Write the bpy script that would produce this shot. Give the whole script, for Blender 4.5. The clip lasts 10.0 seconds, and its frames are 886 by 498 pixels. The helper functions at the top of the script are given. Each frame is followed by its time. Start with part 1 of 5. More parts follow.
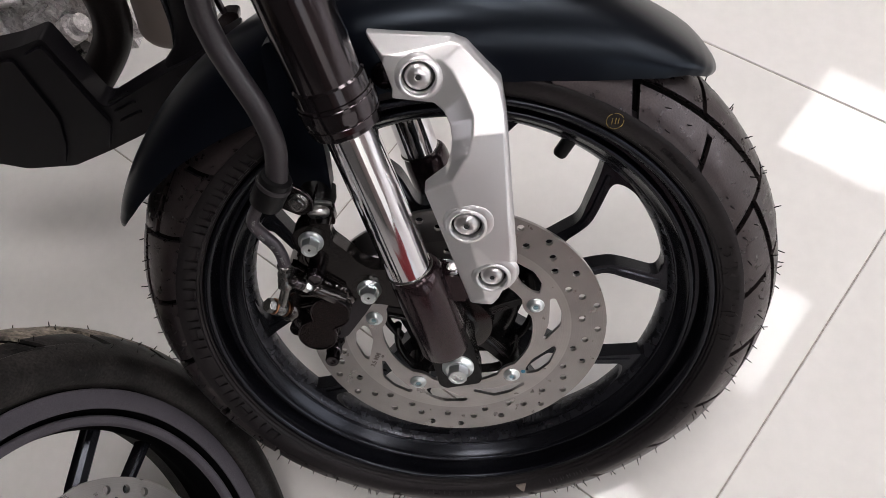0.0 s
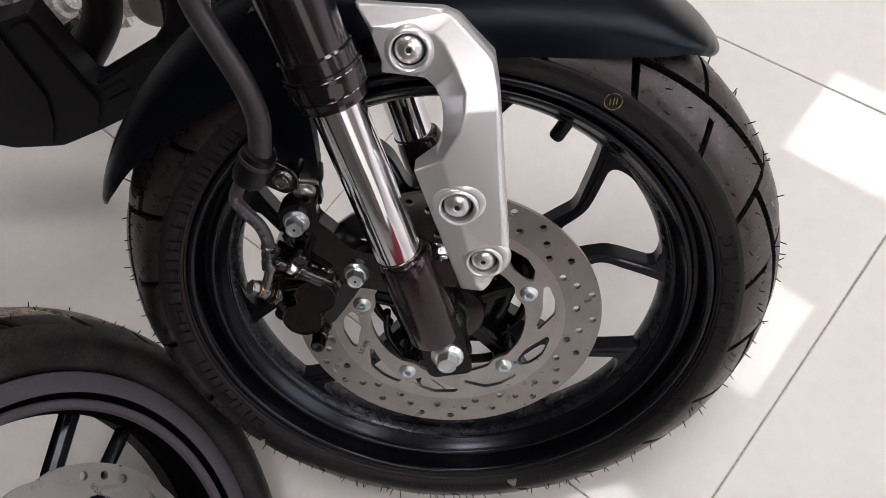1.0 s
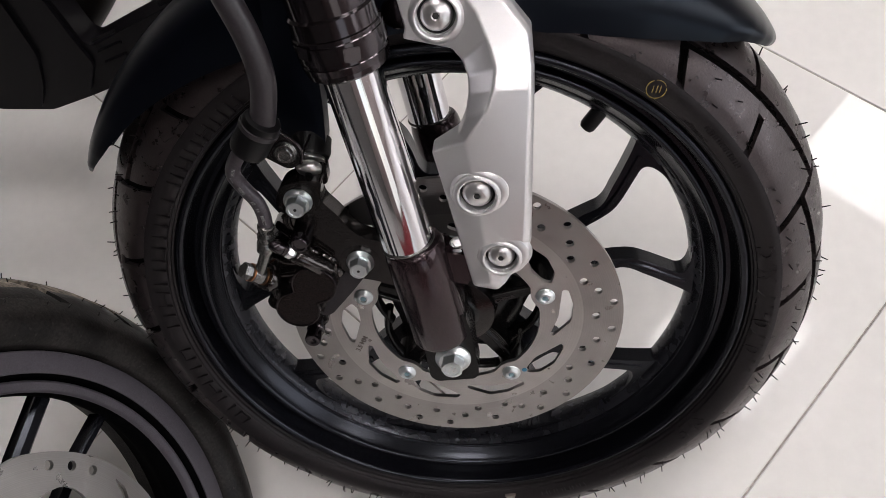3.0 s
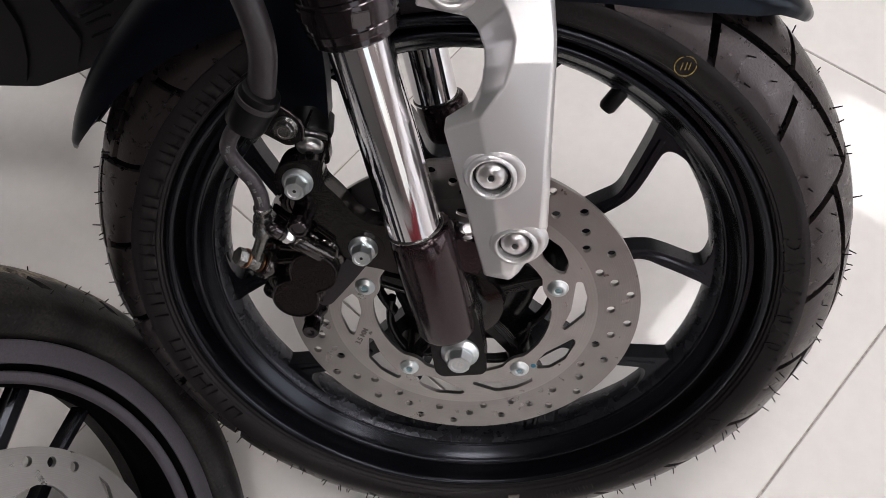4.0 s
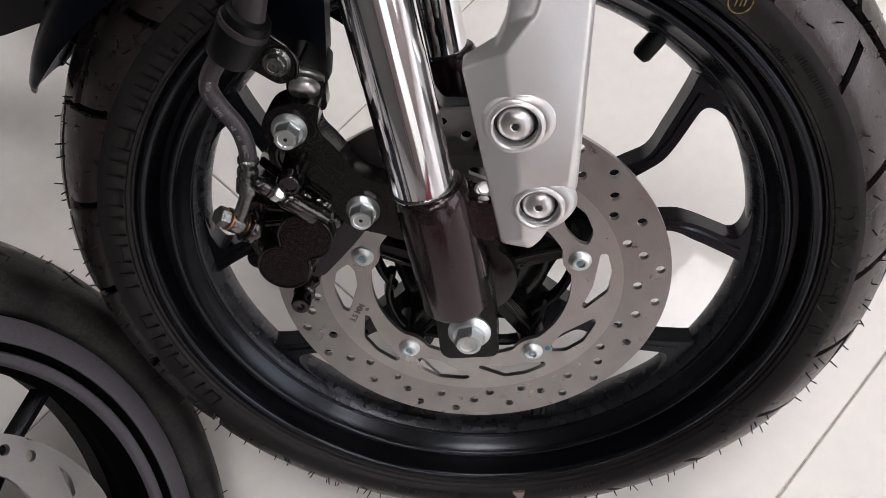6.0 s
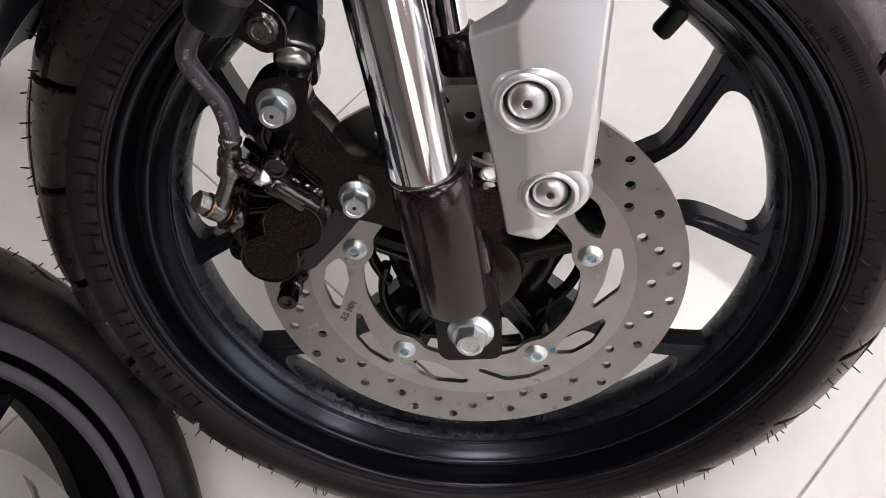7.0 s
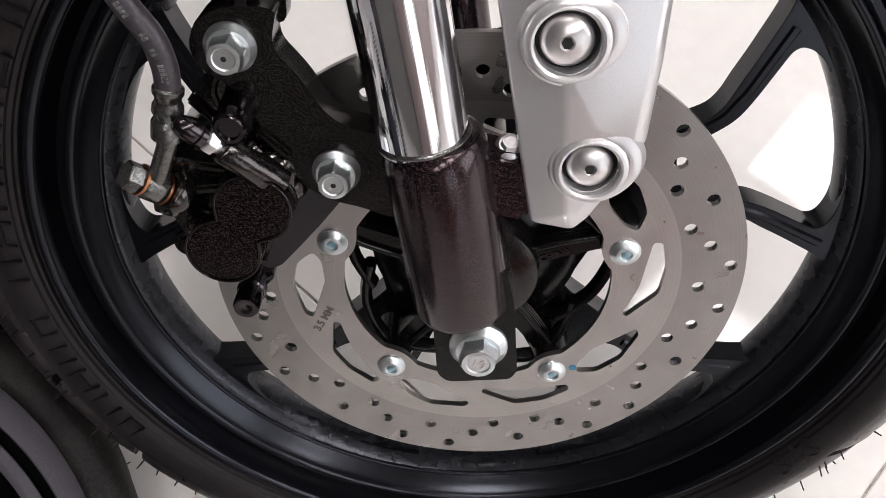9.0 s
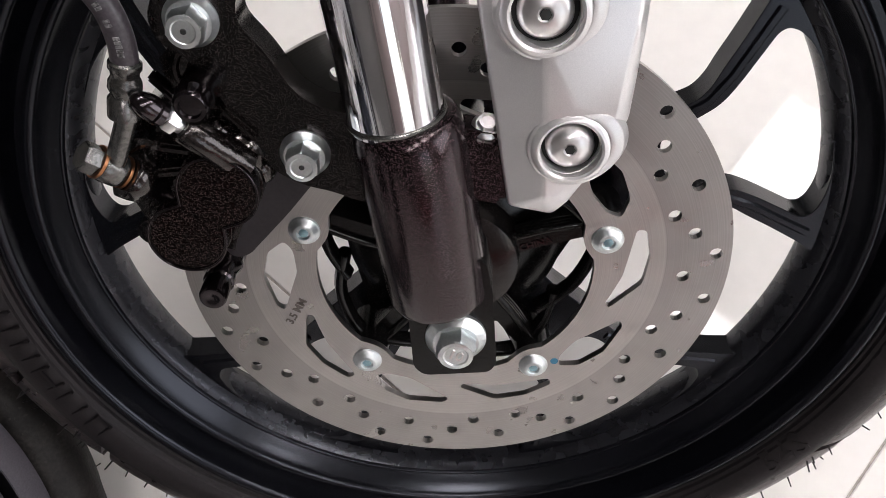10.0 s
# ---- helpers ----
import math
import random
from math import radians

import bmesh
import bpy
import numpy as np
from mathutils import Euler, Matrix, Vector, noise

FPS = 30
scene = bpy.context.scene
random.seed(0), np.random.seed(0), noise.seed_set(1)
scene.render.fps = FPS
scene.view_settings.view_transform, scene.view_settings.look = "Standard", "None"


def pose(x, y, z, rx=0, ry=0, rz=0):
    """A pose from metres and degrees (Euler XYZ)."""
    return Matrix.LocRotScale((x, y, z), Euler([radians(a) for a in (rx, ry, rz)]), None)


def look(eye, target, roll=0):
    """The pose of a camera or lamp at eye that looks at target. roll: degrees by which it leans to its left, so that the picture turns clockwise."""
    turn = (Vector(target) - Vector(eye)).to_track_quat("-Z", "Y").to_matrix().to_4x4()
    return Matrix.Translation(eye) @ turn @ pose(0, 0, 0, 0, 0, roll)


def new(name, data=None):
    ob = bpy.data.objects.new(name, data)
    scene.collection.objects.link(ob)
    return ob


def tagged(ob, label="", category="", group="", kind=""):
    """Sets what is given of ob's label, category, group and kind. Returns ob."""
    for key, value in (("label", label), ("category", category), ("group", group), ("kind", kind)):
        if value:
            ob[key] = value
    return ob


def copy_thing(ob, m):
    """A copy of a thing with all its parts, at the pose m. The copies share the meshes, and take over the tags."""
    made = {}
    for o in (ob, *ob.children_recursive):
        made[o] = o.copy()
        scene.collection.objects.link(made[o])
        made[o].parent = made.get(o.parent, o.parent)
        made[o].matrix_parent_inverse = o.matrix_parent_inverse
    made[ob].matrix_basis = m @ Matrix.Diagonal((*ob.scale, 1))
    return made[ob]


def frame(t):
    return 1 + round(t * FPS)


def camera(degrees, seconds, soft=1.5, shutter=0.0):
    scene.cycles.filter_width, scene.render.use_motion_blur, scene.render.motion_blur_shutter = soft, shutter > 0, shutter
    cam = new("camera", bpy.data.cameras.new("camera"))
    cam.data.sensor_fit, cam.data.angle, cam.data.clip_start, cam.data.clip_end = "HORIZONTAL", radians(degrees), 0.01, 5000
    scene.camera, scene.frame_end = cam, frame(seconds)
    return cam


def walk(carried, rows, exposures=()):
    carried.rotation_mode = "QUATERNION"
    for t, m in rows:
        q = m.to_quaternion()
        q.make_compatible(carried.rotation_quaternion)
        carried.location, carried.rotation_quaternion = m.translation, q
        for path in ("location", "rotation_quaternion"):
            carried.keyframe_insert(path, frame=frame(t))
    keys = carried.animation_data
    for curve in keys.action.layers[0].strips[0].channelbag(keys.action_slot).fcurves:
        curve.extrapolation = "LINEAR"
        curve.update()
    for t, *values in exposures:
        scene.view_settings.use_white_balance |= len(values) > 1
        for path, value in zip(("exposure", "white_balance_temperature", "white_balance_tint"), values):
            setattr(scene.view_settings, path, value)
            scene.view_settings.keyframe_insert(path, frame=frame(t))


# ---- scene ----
# The motorcycle's front wheel stands at the middle of the place: its own frame has x forward, y across and z up
# along the wheel's plane. The bike leans on its stand with the bars turned, so that frame is tilted over the floor.
LENS = 57.5
FLOOR_UP = Vector((-0.0696, -0.4836, 0.8725)).normalized()
FLOOR_DROP = 0.2907
_fx = (Vector((1, 0, 0)) - FLOOR_UP * FLOOR_UP.x).normalized()
_fy = FLOOR_UP.cross(_fx)
BIKE = Matrix((_fx, _fy, FLOOR_UP)).to_4x4()
BIKE.translation = (0, 0, FLOOR_DROP)

cam = camera(LENS, 10.0, soft=0.3)
PATH = [
    (0, (0.0646, -0.5405, 0.5047), (-0.0318, 0.2526, -0.0967), -9.22),
    (0.5, (0.0673, -0.5344, 0.4936), (-0.0310, 0.2582, -0.1081), -8.72),
    (1, (0.0709, -0.5307, 0.4803), (-0.0282, 0.2622, -0.1209), -8.26),
    (1.5, (0.0707, -0.5248, 0.4684), (-0.0288, 0.2688, -0.1318), -7.54),
    (2, (0.0653, -0.5123, 0.4591), (-0.0321, 0.2809, -0.1420), -6.69),
    (3.5, (0.0451, -0.4790, 0.4308), (-0.0444, 0.3151, -0.1704), -3.74),
    (4, (0.0372, -0.4649, 0.4163), (-0.0461, 0.3257, -0.1903), -3.35),
    (4.5, (0.0301, -0.4552, 0.4043), (-0.0493, 0.3349, -0.2036), -3.02),
    (5, (0.0233, -0.4446, 0.3909), (-0.0481, 0.3438, -0.2202), -2.50),
    (5.5, (0.0192, -0.4326, 0.3781), (-0.0477, 0.3526, -0.2375), -2.06),
    (5.7, (0.0175, -0.4289, 0.3717), (-0.0477, 0.3563, -0.2442), -1.89),
    (7, (0.0061, -0.3948, 0.3320), (-0.0418, 0.3941, -0.2807), -0.48),
    (7.5, (-0.0003, -0.3753, 0.3126), (-0.0414, 0.4159, -0.2976), 0.02),
    (8, (-0.0058, -0.3549, 0.2916), (-0.0361, 0.4396, -0.3150), 0.61),
    (8.5, (-0.0081, -0.3332, 0.2776), (-0.0323, 0.4612, -0.3293), 0.85),
    (9, (-0.0113, -0.3221, 0.2668), (-0.0268, 0.4731, -0.3394), 1.31),
    (9.5, (-0.0097, -0.3157, 0.2574), (-0.0172, 0.4806, -0.3475), 1.67),
    (10, (-0.0069, -0.3146, 0.2523), (-0.0046, 0.4834, -0.3502), 1.92),
]
walk(cam, [(t, BIKE @ look(eye, target, roll)) for t, eye, target, roll in PATH],
     [(0.0, -0.24), (3.5, -0.26), (5.0, -0.19), (7.0, 0.02), (8.5, 0.13), (10.0, 0.16)])

# ---- light ----
world = bpy.data.worlds.new("world")
scene.world = world
world.use_nodes = True
_sky = world.node_tree.nodes.new("ShaderNodeTexSky")
_sky.sky_type, _sky.sun_disc = "NISHITA", False
_sky.sun_elevation, _sky.sun_rotation = radians(40), radians(200)
world.node_tree.links.new(_sky.outputs["Color"], world.node_tree.nodes["Background"].inputs["Color"])
world.node_tree.nodes["Background"].inputs["Strength"].default_value = 0.1
scene.view_settings.exposure = 0.0


LAMP_ROWS = (-2.5, 0.02, 2.5)
LAMP_STEPS = (-3.75, -2.48, -1.21, 0.06, 1.32, 2.58, 3.84)
LAMP_STRENGTH = 21.0
WINDOW_WATTS = 95
STREAK_WATTS = 13


def area_lamp(name, eye, target, sx, sy, watts, colour=(1, 1, 1)):
    d = bpy.data.lights.new(name, "AREA")
    d.shape, d.size, d.size_y, d.energy, d.color = "RECTANGLE", sx, sy, watts, colour
    ob = new(name, d)
    ob.matrix_world = look(eye, target)
    return ob


# ---- materials ----
def material(name, base, rough=0.5, metal=0.0, grain=0.0, grain_scale=400.0, bump=0.0, bump_scale=600.0,
             stain=0.0, stain_scale=12.0, rough_var=0.0, coat=0.0, per_object=0.0, tint=None, spec=0.5, stretch=None,
             fleck=None, fleck_scale=2000.0, fleck_at=0.85, coat_rough=0.12, sheen=(1, 1, 1)):
    """A surface with fine grain, larger stains and relief; scales are per metre."""
    m = bpy.data.materials.new(name)
    m.use_nodes = True
    nt = m.node_tree
    b = nt.nodes["Principled BSDF"]
    N = nt.nodes.new
    L = nt.links.new
    b.inputs["Roughness"].default_value = rough
    b.inputs["Metallic"].default_value = metal
    b.inputs["Coat Weight"].default_value = coat
    b.inputs["Coat Roughness"].default_value = coat_rough
    b.inputs["Specular IOR Level"].default_value = spec
    b.inputs["Specular Tint"].default_value = (*sheen, 1)
    tc = N("ShaderNodeTexCoord")
    src = tc.outputs["Object"]
    if stretch:
        mp = N("ShaderNodeMapping")
        mp.inputs["Scale"].default_value = stretch
        L(src, mp.inputs["Vector"])
        src = mp.outputs["Vector"]
    col = N("ShaderNodeRGB")
    col.outputs[0].default_value = (*base, 1)
    out = col.outputs[0]

    def vary(out, scale, amount, detail, other=None):
        n = N("ShaderNodeTexNoise")
        n.inputs["Scale"].default_value, n.inputs["Detail"].default_value = scale, detail
        L(src, n.inputs["Vector"])
        r = N("ShaderNodeMapRange")
        r.inputs["From Min"].default_value, r.inputs["From Max"].default_value = 0.3, 0.7
        r.inputs["To Min"].default_value, r.inputs["To Max"].default_value = 0.0, amount if other else 1.0
        L(n.outputs["Fac"], r.inputs["Value"])
        mx = N("ShaderNodeMix")
        mx.data_type = "RGBA"
        if other:
            mx.blend_type = "MIX"
            L(r.outputs["Result"], mx.inputs["Factor"])
            L(out, mx.inputs["A"])
            mx.inputs["B"].default_value = (*other, 1)
        else:
            mx.blend_type = "MULTIPLY"
            mx.inputs["Factor"].default_value = 1.0
            r.inputs["To Min"].default_value, r.inputs["To Max"].default_value = 1 - amount, 1 + amount
            L(out, mx.inputs["A"])
            L(r.outputs["Result"], mx.inputs["B"])
        return mx.outputs["Result"], n

    if stain:
        out, _ = vary(out, stain_scale, stain, 4.0, tint)
    if grain:
        out, _ = vary(out, grain_scale, grain, 3.0)
    if fleck:
        n = N("ShaderNodeTexVoronoi")
        n.inputs["Scale"].default_value = fleck_scale
        L(src, n.inputs["Vector"])
        sp = N("ShaderNodeSeparateColor")
        L(n.outputs["Color"], sp.inputs["Color"])
        r = N("ShaderNodeMapRange")
        r.inputs["From Min"].default_value, r.inputs["From Max"].default_value = fleck_at, 1.0
        L(sp.outputs["Red"], r.inputs["Value"])
        mx = N("ShaderNodeMix")
        mx.data_type = "RGBA"
        L(r.outputs["Result"], mx.inputs["Factor"])
        L(out, mx.inputs["A"])
        mx.inputs["B"].default_value = (*fleck, 1)
        out = mx.outputs["Result"]
    if per_object:
        oi = N("ShaderNodeObjectInfo")
        hs = N("ShaderNodeHueSaturation")
        mr = N("ShaderNodeMapRange")
        mr.inputs["To Min"].default_value, mr.inputs["To Max"].default_value = 1 - per_object, 1 + per_object
        L(oi.outputs["Random"], mr.inputs["Value"])
        L(mr.outputs["Result"], hs.inputs["Value"])
        L(out, hs.inputs["Color"])
        out = hs.outputs["Color"]
    L(out, b.inputs["Base Color"])
    if rough_var:
        n = N("ShaderNodeTexNoise")
        n.inputs["Scale"].default_value, n.inputs["Detail"].default_value = stain_scale * 2, 5.0
        L(src, n.inputs["Vector"])
        r = N("ShaderNodeMapRange")
        r.inputs["From Min"].default_value, r.inputs["From Max"].default_value = 0.3, 0.7
        r.inputs["To Min"].default_value, r.inputs["To Max"].default_value = max(0.02, rough - rough_var), rough + rough_var
        L(n.outputs["Fac"], r.inputs["Value"])
        L(r.outputs["Result"], b.inputs["Roughness"])
    if bump:
        n = N("ShaderNodeTexNoise")
        n.inputs["Scale"].default_value, n.inputs["Detail"].default_value = bump_scale, 3.0
        L(src, n.inputs["Vector"])
        bp = N("ShaderNodeBump")
        bp.inputs["Strength"].default_value, bp.inputs["Distance"].default_value = bump, 0.0006
        L(n.outputs["Fac"], bp.inputs["Height"])
        L(bp.outputs["Normal"], b.inputs["Normal"])
    return m


def glow(name, colour, strength):
    m = bpy.data.materials.new(name)
    m.use_nodes = True
    b = m.node_tree.nodes["Principled BSDF"]
    b.inputs["Emission Color"].default_value, b.inputs["Emission Strength"].default_value = (*colour, 1), strength
    return m


TILE = material("cream_tile", (0.75, 0.72, 0.695), 0.022, spec=0.22, stain=0.35, stain_scale=5, tint=(0.68, 0.65, 0.62), grain=0.02,
                grain_scale=60, rough_var=0.010, per_object=0.02)
GROUT = material("grout", (0.34, 0.31, 0.28), 0.8, grain=0.3, grain_scale=300)
WALLPAINT = material("wall_paint", (0.16, 0.155, 0.15), 0.7, stain=0.2, stain_scale=1.5, tint=(0.12, 0.115, 0.11), bump=0.1, bump_scale=80)
LAMPGLOW = glow("lamp_diffuser", (1.0, 0.965, 0.965), LAMP_STRENGTH)
LAMPBODY = material("white_lamp_body", (0.8, 0.8, 0.8), 0.5)
CEILPAINT = material("ceiling_paint", (0.16, 0.157, 0.155), 0.8, stain=0.2, stain_scale=1.5, tint=(0.13, 0.128, 0.126))
# rosy only to tint what the metal mirrors; these walls are unseen
REDPAINT = material("rosy_wall_paint", (0.46, 0.39, 0.385), 0.6, stain=0.3, stain_scale=2, tint=(0.38, 0.31, 0.31))
RUBBER = material("tyre_rubber", (0.0066, 0.0057, 0.0062), 0.42, spec=0.26, grain=0.3, grain_scale=420, bump=0.22, bump_scale=700, stain=0.6, stain_scale=25, tint=(0.0105, 0.0088, 0.0095), rough_var=0.08, sheen=(1, 0.92, 0.94))
TREADRUBBER = material("tread_rubber", (0.0086, 0.0066, 0.0070), 0.34, spec=0.60, grain=0.45, grain_scale=700, bump=0.30, bump_scale=600, stain=0.9, stain_scale=60, tint=(0.022, 0.0166, 0.0166), rough_var=0.12, sheen=(1, 0.86, 0.87))
OLDRUBBER = material("dusty_tyre_rubber", (0.0030, 0.0026, 0.0026), 0.46, spec=0.16, grain=0.5, grain_scale=400, bump=0.4, bump_scale=500, stain=1.0, stain_scale=28, tint=(0.020, 0.0175, 0.0165), rough_var=0.1, fleck=(0.022, 0.019, 0.018), fleck_scale=600, fleck_at=0.95)
MUDRUBBER = material("muddy_tread_rubber", (0.045, 0.038, 0.031), 0.6, spec=0.12, grain=0.6, grain_scale=260, bump=0.7, bump_scale=400, stain=1.0, stain_scale=75, tint=(0.32, 0.27, 0.22), rough_var=0.1)
RIMBLACK = material("satin_black_paint", (0.0006, 0.0006, 0.0012), 0.24, spec=0.36, grain=0.2, grain_scale=900, bump=0.03, bump_scale=600, fleck=(0.010, 0.010, 0.013), fleck_scale=3600, fleck_at=0.75, sheen=(0.82, 0.86, 1))
RIMDUST = material("dusty_black_paint", (0.0075, 0.0073, 0.0092), 0.27, spec=0.60, grain=0.6, grain_scale=900, bump=0.10, bump_scale=900, stain=0.4, stain_scale=45, tint=(0.0105, 0.0102, 0.0125), rough_var=0.04, sheen=(0.85, 0.88, 1))
# one black rim paint in two tones: recess shade here, flange sheen below
RIMSHADE = material("shaded_black_paint", (0.0012, 0.0011, 0.0013), 0.9, spec=0.02, grain=0.3, grain_scale=600)
RIMSHEEN = material("sheen_grey_black_paint", (0.056, 0.051, 0.059), 0.42, spec=0.18, grain=0.15, grain_scale=900, bump=0.1, bump_scale=1500, rough_var=0.06, stain=0.4, stain_scale=60, tint=(0.046, 0.042, 0.049))
FENDERPAINT = material("matt_dark_paint", (0.0007, 0.0010, 0.0026), 0.30, spec=0.24, grain=0.15, grain_scale=1800, bump=0.03, bump_scale=1500, sheen=(0.72, 0.84, 1))
FORKBLACK = material("flecked_black_paint", (0.0008, 0.0005, 0.0006), 0.17, spec=0.44, grain=0.5, grain_scale=900, bump=0.05, bump_scale=900, fleck=(0.060, 0.036, 0.042), fleck_scale=2800, fleck_at=0.64, sheen=(1, 0.78, 0.82))
TUBEBLACK = material("gloss_black_tube", (0.0016, 0.0011, 0.0013), 0.14, spec=0.65, grain=0.2, grain_scale=1200, bump=0.03, bump_scale=300, sheen=(1, 0.86, 0.92))
CASTBLACK = material("black_cast_metal", (0.0018, 0.0015, 0.0015), 0.15, spec=0.42, grain=0.8, grain_scale=900, bump=0.07, bump_scale=500, fleck=(0.026, 0.0215, 0.021), fleck_scale=2900, fleck_at=0.70, sheen=(1, 0.92, 0.91))
HUBBLACK = material("black_hub_paint", (0.0016, 0.0014, 0.0014), 0.20, spec=0.26, grain=0.8, grain_scale=900, bump=0.10, bump_scale=500, fleck=(0.016, 0.014, 0.0138), fleck_scale=2800, fleck_at=0.74)
CALIPERBLACK = material("glossy_black_casting", (0.0014, 0.0011, 0.0011), 0.13, spec=0.62, grain=0.8, grain_scale=900, bump=0.18, bump_scale=420, fleck=(0.034, 0.028, 0.027), fleck_scale=2900, fleck_at=0.72, sheen=(1, 0.92, 0.9))
PISTON = material("rusty_black_cap", (0.0020, 0.0011, 0.0010), 0.20, spec=0.14, grain=0.9, grain_scale=1000, bump=0.12, bump_scale=800, stain=0.8, stain_scale=200, tint=(0.005, 0.0023, 0.0020), fleck=(0.036, 0.0245, 0.0240), fleck_scale=2500, fleck_at=0.68)
GUARDPLASTIC = material("grained_dark_plastic", (0.0042, 0.0036, 0.0046), 0.36, spec=0.14, grain=0.25, grain_scale=900, bump=0.25, bump_scale=900)
CHROME = material("chrome", (0.66, 0.65, 0.67), 0.055, metal=1.0, rough_var=0.02, stain_scale=60, bump=0.16, bump_scale=420, stretch=(1, 0.01, 1))
STEEL = material("brushed_steel", (0.56, 0.53, 0.50), 0.30, metal=1.0, stain=0.4, stain_scale=30, tint=(0.48, 0.45, 0.43), grain=0.10,
                 grain_scale=700, bump=0.12, bump_scale=900, rough_var=0.06)
SILVER = material("silver_paint", (0.68, 0.662, 0.665), 0.30, metal=0.70, grain=0.05, grain_scale=2200, bump=0.04, bump_scale=1500)
ZINC = material("zinc_plate", (0.66, 0.70, 0.72), 0.34, metal=1.0, grain=0.06, grain_scale=900, stain=0.3, stain_scale=60, tint=(0.70, 0.71, 0.67), rough_var=0.03)
BLUEZINC = material("blue_zinc_plate", (0.30, 0.46, 0.52), 0.30, metal=1.0, grain=0.1, grain_scale=900)
BRIGHT = material("bright_steel_bolt", (0.74, 0.72, 0.72), 0.32, metal=1.0, grain=0.05, rough_var=0.03, stain_scale=60)
# near-black stands in for the shade inside bolt sockets, dimples and seats
HOLESHADE = material("recess_shade", (0.006, 0.006, 0.006), 0.6)
# tyre rubber blackened to paint in the shade down in the tread grooves
GROOVESHADE = material("shaded_groove_rubber", (0.0015, 0.0013, 0.0013), 0.8, spec=0.03, grain=0.4, grain_scale=500)
HOSE = material("hose_rubber", (0.0035, 0.0032, 0.0036), 0.35, spec=0.2, grain=0.2, grain_scale=900, bump=0.2, bump_scale=1300)
SLEEVE = material("hose_sleeve", (0.023, 0.0195, 0.022), 0.38, spec=0.36, grain=0.15, grain_scale=600, bump=0.12, bump_scale=500)
GREYHOSE = material("worn_grey_hose", (0.036, 0.030, 0.035), 0.36, spec=0.40, grain=0.3, grain_scale=700, bump=0.12, bump_scale=600)
PIPEBLACK = material("burnt_black_pipe", (0.0055, 0.0042, 0.0042), 0.42, spec=0.12, grain=0.4, grain_scale=500, stain=0.5, stain_scale=30, tint=(0.010, 0.0075, 0.0070), bump=0.12, bump_scale=300)
ALLOY = material("cast_alloy", (0.80, 0.775, 0.765), 0.28, metal=0.25, spec=0.9, grain=0.2, grain_scale=500, bump=0.35, bump_scale=350, stain=0.7, stain_scale=70, tint=(0.36, 0.33, 0.33), rough_var=0.06)
FITTING = material("dull_crimped_metal", (0.17, 0.165, 0.16), 0.27, metal=0.9, grain=0.3, grain_scale=800, bump=0.2, bump_scale=700, stain=0.5, stain_scale=120, tint=(0.06, 0.056, 0.052))
COPPER = material("copper_washer", (0.32, 0.14, 0.07), 0.3, metal=1.0)
OLIVE = material("grey_horn_shell", (0.20, 0.165, 0.145), 0.45, metal=0.3, stain=0.3, stain_scale=30, tint=(0.10, 0.09, 0.085))
YELLOW = material("yellow_paint_mark", (0.20, 0.14, 0.03), 0.6, grain=0.8, grain_scale=800)
WHITEINK = material("pale_ink", (0.14, 0.14, 0.14), 0.6, grain=0.9, grain_scale=900)
# for the added red slab that only shows mirrored in the metal
REDMIRRORED = material("red_reflection_cloth", (0.20, 0.028, 0.032), 0.95, spec=0.1, grain=0.4, grain_scale=500, bump=0.6, bump_scale=500)
STAMP = material("stamped_steel", (0.20, 0.18, 0.17), 0.45, metal=1.0, grain=0.2, grain_scale=900)
BLUEINK = material("blue_mark", (0.03, 0.16, 0.26), 0.5)


